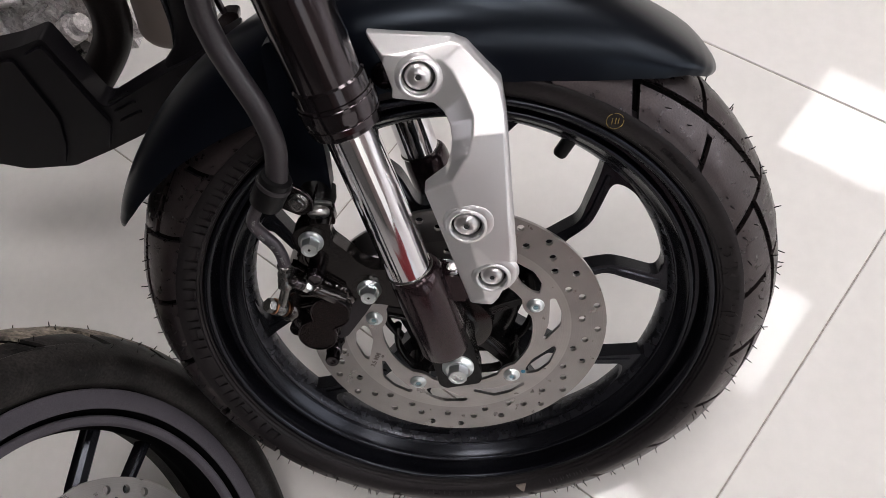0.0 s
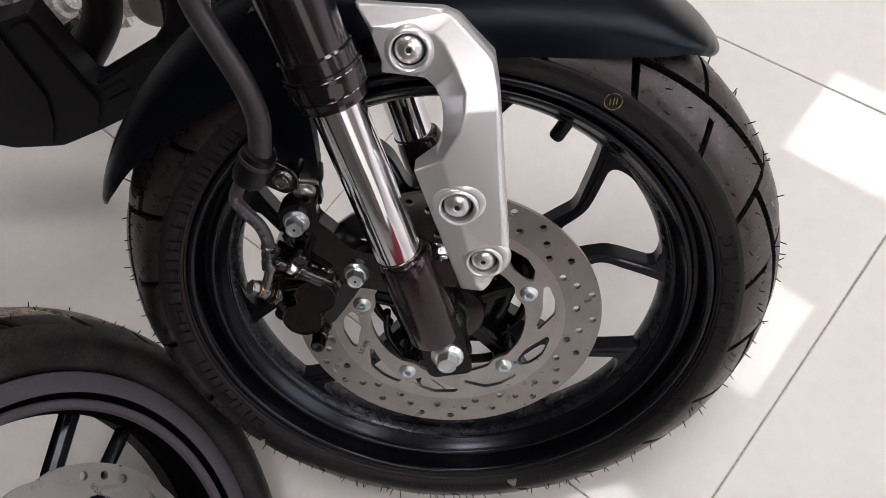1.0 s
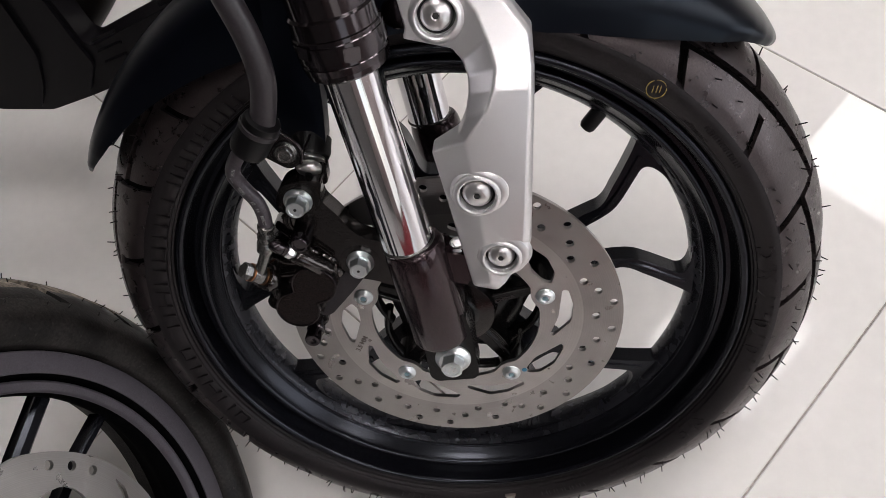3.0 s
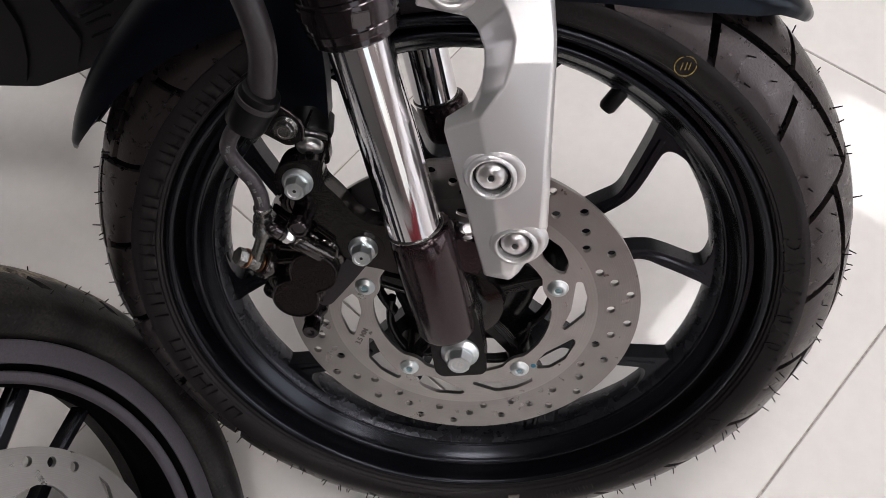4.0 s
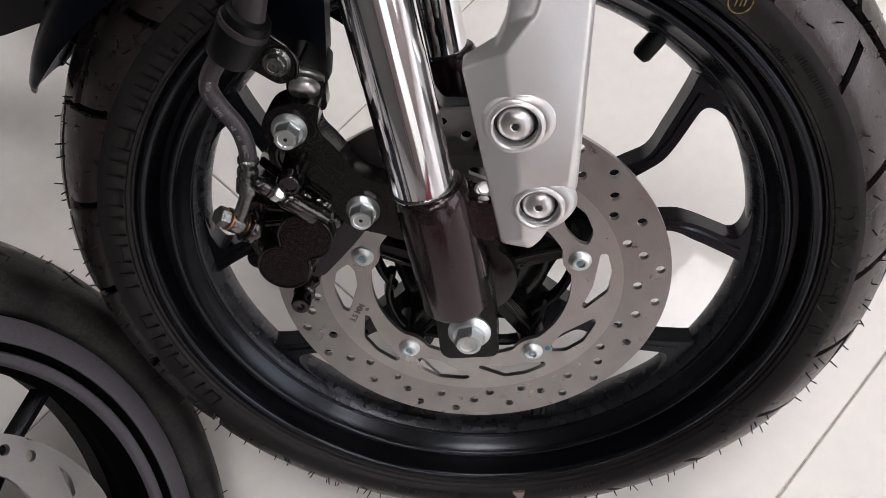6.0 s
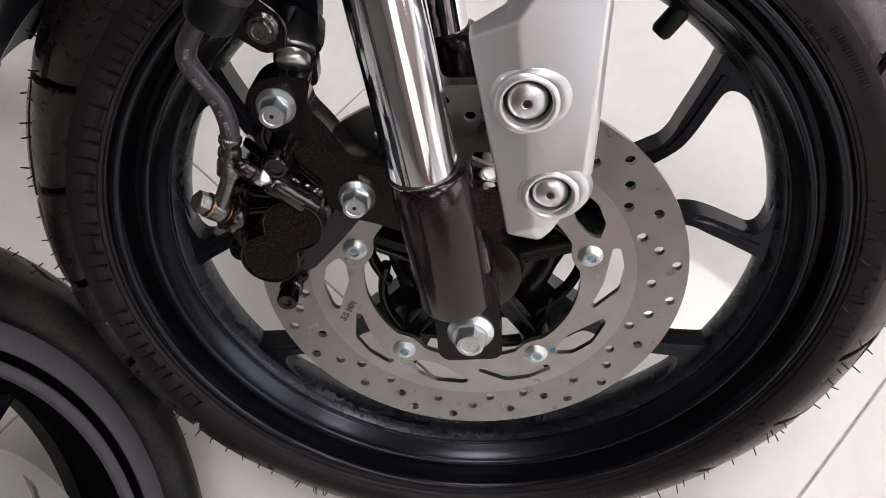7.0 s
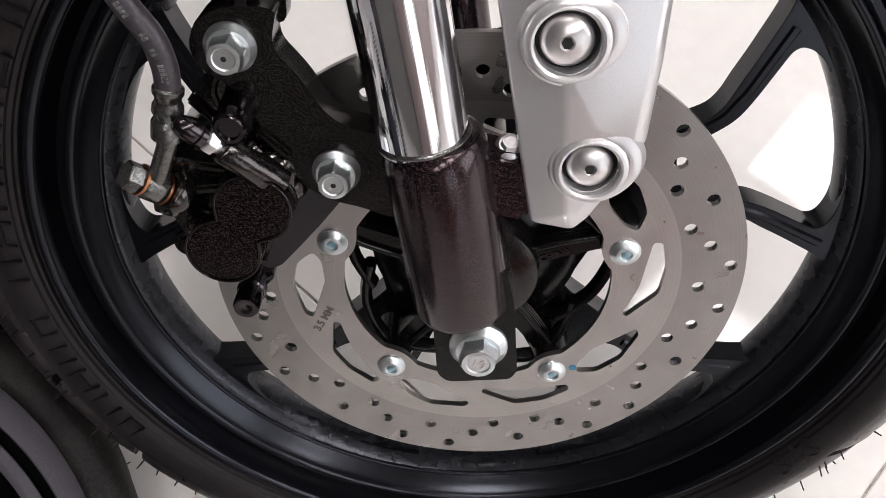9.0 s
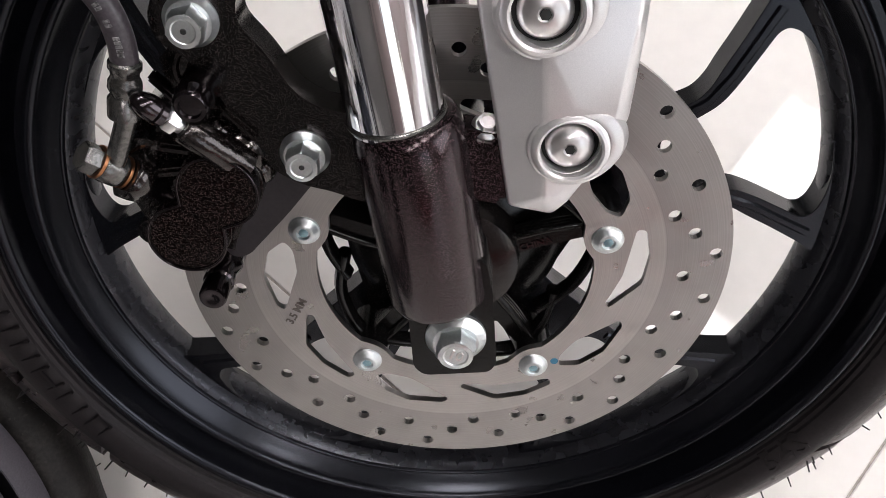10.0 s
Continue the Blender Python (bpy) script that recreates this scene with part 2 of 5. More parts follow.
def disc_steel():
    """Bare brake steel: fine turned rings, a swept band a little darker outside, soft smears."""
    m = material("brake_steel", (0.47, 0.450, 0.436), 0.33, metal=1.0, stain=0.6, stain_scale=30, tint=(0.38, 0.362, 0.35), rough_var=0.07)
    nt = m.node_tree
    b = nt.nodes["Principled BSDF"]
    N, L = nt.nodes.new, nt.links.new
    tc = N("ShaderNodeTexCoord")
    sep = N("ShaderNodeSeparateXYZ")
    L(tc.outputs["Object"], sep.inputs[0])
    com = N("ShaderNodeCombineXYZ")
    L(sep.outputs["X"], com.inputs["X"])
    L(sep.outputs["Z"], com.inputs["Y"])
    ln = N("ShaderNodeVectorMath")
    ln.operation = "LENGTH"
    L(com.outputs[0], ln.inputs[0])
    rad = ln.outputs["Value"]
    c2 = N("ShaderNodeCombineXYZ")
    L(rad, c2.inputs["X"])
    rings = N("ShaderNodeTexNoise")
    rings.inputs["Scale"].default_value, rings.inputs["Detail"].default_value = 1500.0, 4.0
    L(c2.outputs[0], rings.inputs["Vector"])
    bp = N("ShaderNodeBump")
    bp.inputs["Strength"].default_value, bp.inputs["Distance"].default_value = 0.20, 0.0004
    L(rings.outputs["Fac"], bp.inputs["Height"])
    L(bp.outputs["Normal"], b.inputs["Normal"])
    band = N("ShaderNodeMapRange")
    band.inputs["From Min"].default_value, band.inputs["From Max"].default_value = 0.1030, 0.1036
    band.inputs["To Min"].default_value, band.inputs["To Max"].default_value = 1.0, 0.80
    L(rad, band.inputs["Value"])
    shade = N("ShaderNodeMapRange")
    shade.inputs["From Min"].default_value, shade.inputs["From Max"].default_value = 0.3, 0.7
    shade.inputs["To Min"].default_value, shade.inputs["To Max"].default_value = 0.90, 1.08
    L(rings.outputs["Fac"], shade.inputs["Value"])
    mul = N("ShaderNodeMath")
    mul.operation = "MULTIPLY"
    L(band.outputs[0], mul.inputs[0])
    L(shade.outputs[0], mul.inputs[1])
    old = b.inputs["Base Color"].links[0].from_socket
    mx = N("ShaderNodeMix")
    mx.data_type, mx.blend_type = "RGBA", "MULTIPLY"
    mx.inputs["Factor"].default_value = 1.0
    L(old, mx.inputs["A"])
    L(mul.outputs[0], mx.inputs["B"])
    L(mx.outputs["Result"], b.inputs["Base Color"])
    return m


DISCSTEEL = disc_steel()


# ---- modelling tools (all in the wheel's frame: x forward, y away across the wheel, z up) ----
SHARP = radians(38)


def to_mesh(name, bm, mat, sharp=SHARP):
    bmesh.ops.recalc_face_normals(bm, faces=bm.faces)
    me = bpy.data.meshes.new(name)
    bm.to_mesh(me)
    bm.free()
    me.materials.append(mat)
    for p in me.polygons:
        p.use_smooth = True
    me.set_sharp_from_angle(angle=sharp)
    return me


def part(name, bm, mat, parent=None, label="", m=None, sharp=SHARP):
    ob = new(name, to_mesh(name, bm, mat, sharp))
    if parent is not None:
        ob.parent = parent
    if m is not None:
        ob.matrix_local = m
    if label:
        ob["label"] = label
    return ob


def thing(name, m, label, category, group="", kind=""):
    ob = new(name)
    ob.empty_display_size = 0.05
    ob.matrix_world = m
    return tagged(ob, label, category, group, kind)


def skin(bm, rings, closed=True, cap=True):
    """Faces between rings of equal length; rings are lists of points."""
    vs = [[bm.verts.new(p) for p in r] for r in rings]
    n = len(vs[0])
    for a, b in zip(vs, vs[1:]):
        for i in range(n if closed else n - 1):
            j = (i + 1) % n
            bm.faces.new((a[i], a[j], b[j], b[i]))
    if cap and closed:
        bm.faces.new(list(reversed(vs[0])))
        bm.faces.new(vs[-1])
    return vs


def lathe(profile, seg=96, bm=None, loop=False):
    """A profile of (radius, y) turned round the y axis; loop: the profile closes on itself."""
    bm = bm or bmesh.new()
    rings = [[Vector((r * math.cos(2 * math.pi * k / seg), y, r * math.sin(2 * math.pi * k / seg))) for k in range(seg)]
             for r, y in profile]
    if loop:
        rings.append(rings[0])
    vs = [[bm.verts.new(p) for p in r] for r in (rings[:-1] if loop else rings)]
    if loop:
        vs.append(vs[0])
    for a, b in zip(vs, vs[1:]):
        for i in range(seg):
            j = (i + 1) % seg
            bm.faces.new((a[i], a[j], b[j], b[i]))
    if not loop:
        if profile[0][0] > 1e-6:
            bm.faces.new(vs[0])
        if profile[-1][0] > 1e-6:
            bm.faces.new(list(reversed(vs[-1])))
    bmesh.ops.remove_doubles(bm, verts=bm.verts, dist=1e-6)
    return bm


def aim(origin, way):
    """A pose whose -y axis points along way: what lathe() makes with falling y then rises along it."""
    y = -Vector(way).normalized()
    x = Vector((0, 0, 1)).cross(y)
    if x.length < 1e-4:
        x = Vector((1, 0, 0))
    x = (x - y * x.dot(y)).normalized()
    z = x.cross(y)
    m = Matrix((x, y, z)).transposed().to_4x4()
    m.translation = origin
    return m


def turned(origin, way, profile, seg=32, bm=None):
    """A turned piece along way: profile of (radius, distance along way)."""
    one = lathe([(r, -h) for r, h in profile], seg)
    bmesh.ops.transform(one, matrix=aim(origin, way), verts=one.verts)
    if bm is None:
        return one
    return merge(bm, one)


def merge(bm, other):
    me = bpy.data.meshes.new("tmp")
    other.to_mesh(me)
    other.free()
    bm.from_mesh(me)
    bpy.data.meshes.remove(me)
    return bm


def smooth_path(pts, step=8):
    pts = [Vector(p) for p in pts]
    out = []
    for i in range(len(pts) - 1):
        a, b, c, d = pts[max(i - 1, 0)], pts[i], pts[i + 1], pts[min(i + 2, len(pts) - 1)]
        for k in range(step):
            t = k / step
            out.append(0.5 * ((2 * b) + (c - a) * t + (2 * a - 5 * b + 4 * c - d) * t * t + (3 * b - a - 3 * c + d) * t ** 3))
    out.append(pts[-1])
    return out


def tube(pts, radius, seg=20, bm=None, step=8, flat=1.0):
    """A round (or flattened) tube along a smooth path; radius is a number or a function of 0..1."""
    bm = bm or bmesh.new()
    path = smooth_path(pts, step) if step > 1 else [Vector(p) for p in pts]
    up = Vector((0, 1, 0))
    rings = []
    for i, p in enumerate(path):
        d = (path[min(i + 1, len(path) - 1)] - path[max(i - 1, 0)]).normalized()
        side = d.cross(up)
        if side.length < 1e-3:
            side = Vector((1, 0, 0))
        side.normalize()
        nup = side.cross(d).normalized()
        up = nup
        r = radius(i / (len(path) - 1)) if callable(radius) else radius
        rings.append([p + (side * math.cos(2 * math.pi * k / seg) + nup * (flat * math.sin(2 * math.pi * k / seg))) * r for k in range(seg)])
    skin(bm, rings)
    return bm


def rounded(pts, radius, n=5):
    """A closed 2D outline with its corners rounded off."""
    out = []
    pts = [Vector((p[0], p[1])) for p in pts]
    for i, p in enumerate(pts):
        a, b = pts[i - 1] - p, pts[(i + 1) % len(pts)] - p
        r = min(radius, a.length * 0.45, b.length * 0.45)
        s, e = p + a.normalized() * r, p + b.normalized() * r
        for k in range(n + 1):
            t = k / n
            out.append((1 - t) ** 2 * s + 2 * t * (1 - t) * p + t * t * e)
    return out


def circle2(cx, cz, r, n=20):
    return [Vector((cx + r * math.cos(2 * math.pi * k / n), cz + r * math.sin(2 * math.pi * k / n))) for k in range(n)]


def plate(outline, holes, y0, y1, bevel=0.0, bm=None):
    """A flat plate in the xz plane from y0 to y1 with holes cut through it."""
    one = bmesh.new()
    edges = []
    for loop in (outline, *holes):
        vs = [one.verts.new((p[0], y0, p[1])) for p in loop]
        edges += [one.edges.new((vs[i], vs[(i + 1) % len(vs)])) for i in range(len(vs))]
    bmesh.ops.triangle_fill(one, edges=edges, use_beauty=True, use_dissolve=False)
    back = bmesh.ops.duplicate(one, geom=one.faces[:])
    bmesh.ops.translate(one, verts=[g for g in back["geom"] if isinstance(g, bmesh.types.BMVert)], vec=(0, y1 - y0, 0))
    vmap = back["vert_map"]
    rim = []
    for e in edges:
        a, b = e.verts
        rim.append(one.faces.new((a, b, vmap[b], vmap[a])))
    bmesh.ops.recalc_face_normals(one, faces=one.faces)
    if bevel:
        bmesh.ops.bevel(one, geom=edges, offset=bevel, segments=3, affect="EDGES", clamp_overlap=True)
    return merge(bm, one) if bm is not None else one


def block(size, bevel, m=None, bm=None):
    """A box with rounded edges."""
    one = bmesh.new()
    bmesh.ops.create_cube(one, size=1)
    bmesh.ops.scale(one, vec=size, verts=one.verts)
    if bevel:
        bmesh.ops.bevel(one, geom=one.edges[:], offset=bevel, segments=2, affect="EDGES", clamp_overlap=True)
    if m is not None:
        bmesh.ops.transform(one, matrix=m, verts=one.verts)
    return merge(bm, one) if bm is not None else one


def bar(p, q, width, height, bevel=0.002, bm=None, roll=0.0):
    """A rounded box from p to q; width lies across, height along y."""
    p, q = Vector(p), Vector(q)
    x = (q - p).normalized()
    y = Vector((0, 1, 0))
    y = (y - x * y.dot(x)).normalized()
    m = Matrix((x, y, x.cross(y))).transposed().to_4x4() @ Matrix.Rotation(roll, 4, "X")
    m.translation = (p + q) / 2
    return block(((q - p).length, height, width), bevel, m, bm)


def hex_head(r, h, origin, way, bm=None, chamfer=0.15, seg=6, turn=0.0):
    """A six-sided head that stands on origin and rises along way."""
    one = bmesh.new()
    rings = []
    for rr, hh in ((r, 0), (r, h * (1 - chamfer)), (r * 0.9, h)):
        rings.append([Vector((rr * math.cos(math.pi / 3 * k + turn), -hh, rr * math.sin(math.pi / 3 * k + turn))) for k in range(6)])
    skin(one, rings)
    bmesh.ops.transform(one, matrix=aim(origin, way), verts=one.verts)
    return merge(bm, one) if bm is not None else one


def flange_bolt(name, origin, way, r, mat, parent, label="", flange=1.75, height=1.0, dot=True, turn=0.0):
    """A six-sided bolt with a round flange; a small dimple marks the middle of its head."""
    origin, way = Vector(origin), Vector(way).normalized()
    bm = turned(origin, way, [(r * flange, -0.001), (r * flange, r * 0.18), (r * flange * 0.93, r * 0.3), (r * 1.12, r * 0.55), (r * 0.6, r * 0.56)], 36)
    hex_head(r, r * height, origin + way * r * 0.4, way, bm, 0.18, turn=turn)
    top = origin + way * (r * 0.4 + r * height)
    turned(top, way, [(r * 0.86, -0.0002), (r * 0.84, r * 0.08), (r * 0.62, r * 0.1), (r * 0.55, r * 0.04), (0.0, r * 0.03)], 24, bm)
    ob = part(name, bm, mat, parent, label)
    if dot:
        part("dimple", turned(top + way * r * 0.03, way, [(r * 0.16, 0), (r * 0.13, r * 0.05), (0, r * 0.05)], 12), HOLESHADE, ob)
    return ob


def cone_bolt(name, origin, way, r, parent):
    """A zinc-plated screw with a conical flank and a recessed drive."""
    origin, way = Vector(origin), Vector(way).normalized()
    bm = turned(origin, way, [(r, -0.002), (r, 0.0005), (r * 0.96, 0.0011), (r * 0.90, 0.0013), (r * 0.66, 0.0034), (r * 0.60, 0.0037), (r * 0.42, 0.0037), (r * 0.37, 0.0031), (r * 0.37, 0.0022), (0, 0.0022)], 40)
    ob = part(name, bm, ZINC, parent)
    part("socket", hex_head(r * 0.31, 0.0008, origin + way * 0.0020, way, None, 0.1), BLUEZINC, ob, "bluish plated drive recess")
    return ob


def button_bolt(name, origin, way, r, mat, parent, label="", socket=0.3, height=0.45):
    """A domed socket-head bolt."""
    origin, way = Vector(origin), Vector(way).normalized()
    prof = [(r, -0.002), (r, r * 0.1)]
    prof += [(r * math.cos(a), r * (0.1 + height * math.sin(a))) for a in (0.2, 0.45, 0.75, 1.05)]
    top = r * (0.1 + height * 0.93)
    prof += [(r * (socket + 0.06), top), (r * socket, top - r * 0.04), (0.0, top - r * 0.05)]
    ob = part(name, turned(origin, way, prof, 36), mat, parent, label)
    part("socket", hex_head(r * socket, r * 0.06, origin + way * (top - r * 0.055), way, None, 0.02), HOLESHADE, ob)
    return ob


def lettering(text, size, depth, spread=1.0):
    """The built-in font as a bmesh, lying in the xz plane and read from -y, with its middle at the origin."""
    cu = bpy.data.curves.new("text", "FONT")
    cu.body, cu.size, cu.extrude = text, size, depth / 2
    cu.align_x, cu.align_y, cu.space_character, cu.offset = "CENTER", "CENTER", spread, size * 0.02
    cu.resolution_u = 2
    ob = new("text", cu)
    dg = bpy.context.evaluated_depsgraph_get()
    me = ob.evaluated_get(dg).to_mesh()
    bm = bmesh.new()
    bm.from_mesh(me)
    ob.evaluated_get(dg).to_mesh_clear()
    bpy.data.objects.remove(ob)
    bpy.data.curves.remove(cu)
    for v in bm.verts:
        v.co = Vector((v.co.x, -v.co.z, v.co.y))
    return bm


def ring_wrap(bm, radius, angle, y, inward=False):
    """Bends a flat lettering round the wheel: its middle at the angle (degrees), its feet towards the hub or away from it."""
    for v in bm.verts:
        x, d, z = v.co
        if inward:
            a, r = radians(angle) + x / radius, radius - z
        else:
            a, r = radians(angle) - x / radius, radius + z
        v.co = Vector((r * math.cos(a), y(r) + d if callable(y) else y + d, r * math.sin(a)))
    return bm


# ---- the showroom, its walls square to the floor tiles ----
ROOM_TURN = Matrix.Rotation(radians(49.94), 4, "Z")
_x0, _x1, _y0, _y1, _h = -4.3, 4.5, -4.2, 4.4, 3.1


def slab(name, lo, hi, mat, label, category):
    bm = bmesh.new()
    bmesh.ops.create_cube(bm, size=1)
    lo, hi = Vector(lo), Vector(hi)
    bmesh.ops.scale(bm, vec=hi - lo, verts=bm.verts)
    bmesh.ops.translate(bm, vec=(lo + hi) / 2, verts=bm.verts)
    ob = tagged(part(name, bm, mat), label, category, kind="structure")
    ob.matrix_world = ROOM_TURN
    return ob


# unseen closing walls, kept dark grey to hold down reflections on the blacks
slab("wall_north", (_x0 - 0.15, _y1, 0), (_x1 + 0.15, _y1 + 0.15, _h), WALLPAINT, "plain grey painted showroom wall", "wall")
slab("wall_east", (_x1, _y0, 0), (_x1 + 0.15, _y1, _h), WALLPAINT, "plain grey painted showroom wall", "wall")
# the unseen shop front behind the onlooker: a wide window and an added lit opening
slab("wall_south", (_x0 - 0.15, _y0 - 0.15, 0), (-2.2, _y0, _h), REDPAINT, "plain unseen showroom wall, rosy to tint reflections", "wall")
slab("wall_south", (-0.6, _y0 - 0.15, 0), (0.8, _y0, _h), REDPAINT, "plain unseen showroom wall, rosy to tint reflections", "wall")
slab("wall_south", (-2.2, _y0 - 0.15, 2.3), (-0.6, _y0, _h), REDPAINT, "rosy wall over the added streak light", "wall")
slab("wall_south", (0.8, _y0 - 0.15, 0), (_x1 + 0.15, _y0, 0.35), REDPAINT, "low rosy painted wall under the shop window", "wall")
slab("wall_south", (0.8, _y0 - 0.15, 2.85), (_x1 + 0.15, _y0, _h), WALLPAINT, "grey wall over the shop window", "wall")
slab("wall_west", (_x0 - 0.15, _y0, 0), (_x0, _y1, _h), WALLPAINT, "plain grey painted showroom wall", "wall")
# unseen ceiling, darkened so the metals keep their contrast
slab("ceiling", (_x0 - 0.15, _y0 - 0.15, _h), (_x1 + 0.15, _y1 + 0.15, _h + 0.12), CEILPAINT, "plain unseen showroom ceiling, darkened to cut fill light", "ceiling")
area_lamp("window_light", ROOM_TURN @ Vector((2.65, _y0 + 0.02, 1.6)), ROOM_TURN @ Vector((2.65, 0, 1.6)), 3.6, 2.4, WINDOW_WATTS, (0.98, 0.97, 1.0))
# added light in a made-up door opening, for the bright streak in the chrome
area_lamp("door_light", ROOM_TURN @ Vector((-1.4, _y0 + 0.02, 1.15)), ROOM_TURN @ Vector((-1.4, 0, 1.15)), 1.55, 2.2, STREAK_WATTS, (0.97, 0.98, 1.0))

# unseen slab, added so chrome and disc pick up red
slab("door_carpet", (-2.5, _y0 + 0.1, -0.001), (-0.95, -1.35, 0.008), REDMIRRORED, "unseen red slab added to redden reflections in chrome and disc", "carpet")


def ceiling_lamp():
    lx, ly = 0.56, 0.56
    root = thing("ceiling_light", Matrix.Identity(4), "square white ceiling light with glowing diffuser", "light", "ceiling lights")
    part("frame", block((lx + 0.04, ly + 0.04, 0.05), 0.004, pose(0, 0, -0.026)), LAMPBODY, root)
    part("diffuser", block((lx, ly, 0.012), 0.003, pose(0, 0, -0.056)), LAMPGLOW, root)
    return root


_lamp = None
for _n in LAMP_ROWS:
    for _e in LAMP_STEPS:
        _m = ROOM_TURN @ pose(_e, _n, _h)
        if _m.translation.x < -0.45:
            continue
        if _lamp is None:
            _lamp = ceiling_lamp()
            _lamp.matrix_world = _m
        else:
            copy_thing(_lamp, _m)


# ---- front wheel ----
YC = 0.055      # the wheel's middle plane
TREAD = [(0.2545, 0.0010), (0.2600, 0.0026), (0.2660, 0.0055), (0.2730, 0.0105), (0.2803, 0.0165), (0.2870, 0.0245), (0.2922, 0.0335),
         (0.2955, 0.0440), (0.2966, 0.0550)]


def on_tread(s, lift=0.0, prof=TREAD):
    """A point of the tread's section; s runs from 0 (near edge) over 1 (crown) to 2 (far edge)."""
    f = 2 - s if s > 1 else s
    k = min(f, 0.9999) * (len(prof) - 1)
    i = int(k)
    a, b = prof[i], prof[i + 1]
    r, y = a[0] + (b[0] - a[0]) * (k - i), a[1] + (b[1] - a[1]) * (k - i)
    n = Vector((b[1] - a[1], -(b[0] - a[0]))).normalized()
    r, y = r + n.x * lift, y + n.y * lift
    return (r, 2 * YC - y) if s > 1 else (r, y)


def sidewall(r):
    pts = [(0.2340, 0.0105), (0.2365, 0.0070), (0.2395, 0.0040), (0.2440, 0.0016), (0.2500, 0.0006), (0.2545, 0.0010)]
    for a, b in zip(pts, pts[1:]):
        if r <= b[0]:
            return a[1] + (b[1] - a[1]) * (r - a[0]) / (b[0] - a[0])
    return pts[-1][1]


def tread_block(bm, a0, a1, s0, s1, slant, na=6, ns=6, depth=0.0055):
    """One block of the tread: angles in degrees; s0 and s1 are pairs, its edges' s at the first and the last angle; slant shifts it as s grows."""
    def place(a, s, lift):
        r, y = on_tread(s, lift)
        return Vector((r * math.cos(a), y, r * math.sin(a)))
    top, low = [], []
    for j in range(ns + 1):
        f = j / ns
        row, row2 = [], []
        for i in range(na + 1):
            g = i / na
            lo, hi = s0[0] + (s0[1] - s0[0]) * g, s1[0] + (s1[1] - s1[0]) * g
            s = lo + (hi - lo) * f
            a = radians(a0 + (a1 - a0) * g + slant * s)
            edge = 0.0006 if (i in (0, na) or j in (0, ns)) else 0.0
            row.append(bm.verts.new(place(a, s, -edge)))
            row2.append(bm.verts.new(place(a, s, -depth)))
        top.append(row)
        low.append(row2)
    for j in range(ns):
        for i in range(na):
            bm.faces.new((top[j][i], top[j][i + 1], top[j + 1][i + 1], top[j + 1][i]))
    rim = [(0, i) for i in range(na)] + [(j, na) for j in range(ns)] + [(ns, i) for i in range(na, 0, -1)] + [(j, 0) for j in range(ns, 0, -1)]
    for (j, i), (j2, i2) in zip(rim, rim[1:] + rim[:1]):
        bm.faces.new((top[j][i], top[j2][i2], low[j2][i2], low[j][i]))


def carcass_mesh(near, under, width, hollow=0.222):
    section = near + under
    section += [(r, width - y) for r, y in reversed(section)][1:]
    section += [(hollow, width - 0.02), (hollow, 0.02)]
    return lathe(section, 180, loop=True)


def tyre_mesh():
    near = [(0.2290, 0.0170), (0.2335, 0.0125), (0.2340, 0.0105), (0.2352, 0.0098), (0.2357, 0.0078), (0.2375, 0.0066), (0.2381, 0.0050),
            (0.2400, 0.0038), (0.2440, 0.0016), (0.2500, 0.0006), (0.2540, 0.0009), (0.2547, 0.0012)]
    return carcass_mesh(near, [on_tread(s / 10, -0.0055) for s in range(1, 11)], 2 * YC, 0.2288)


def tread_blocks(parent, mat, count, kinds, turn=0.0):
    """Rings of tread blocks, each an object on a mesh shared by its ring."""
    step = 360 / count
    for a0, a1, s0, s1, slant, ns, off in kinds:
        bm = bmesh.new()
        tread_block(bm, a0, a1, s0 if isinstance(s0, tuple) else (s0, s0), s1 if isinstance(s1, tuple) else (s1, s1), slant, ns=ns)
        me = to_mesh("tread_block", bm, mat, radians(30))
        for k in range(count):
            ob = new("tread_block", me)
            ob.parent = parent
            ob.matrix_local = Matrix.Rotation(-radians(k * step + off * step + turn), 4, "Y")


def rubber_hairs(n, seed, prof=TREAD):
    rnd = random.Random(seed)
    bm = bmesh.new()
    for k in range(n):
        s = rnd.choice((0.12, 0.35, 0.55, 0.8, 1.15, 1.45))
        a = radians(k * 360 / n + rnd.uniform(-0.6, 0.6))
        r0, y0 = on_tread(s, -0.001)
        r1, y1 = on_tread(s, rnd.uniform(0.003, 0.0065))
        tilt = rnd.uniform(-0.012, 0.012)
        p = Vector((r0 * math.cos(a), y0, r0 * math.sin(a)))
        q = Vector((r1 * math.cos(a + tilt), y1, r1 * math.sin(a + tilt)))
        d = (q - p).normalized()
        side = d.cross(Vector((0, 1, 0.1))).normalized()
        up = side.cross(d)
        rings = [[c + (side * math.cos(t) + up * math.sin(t)) * w for t in (0, 2.09, 4.19)] for c, w in ((p, 0.0007), (q, 0.0005))]
        skin(bm, rings)
    return bm


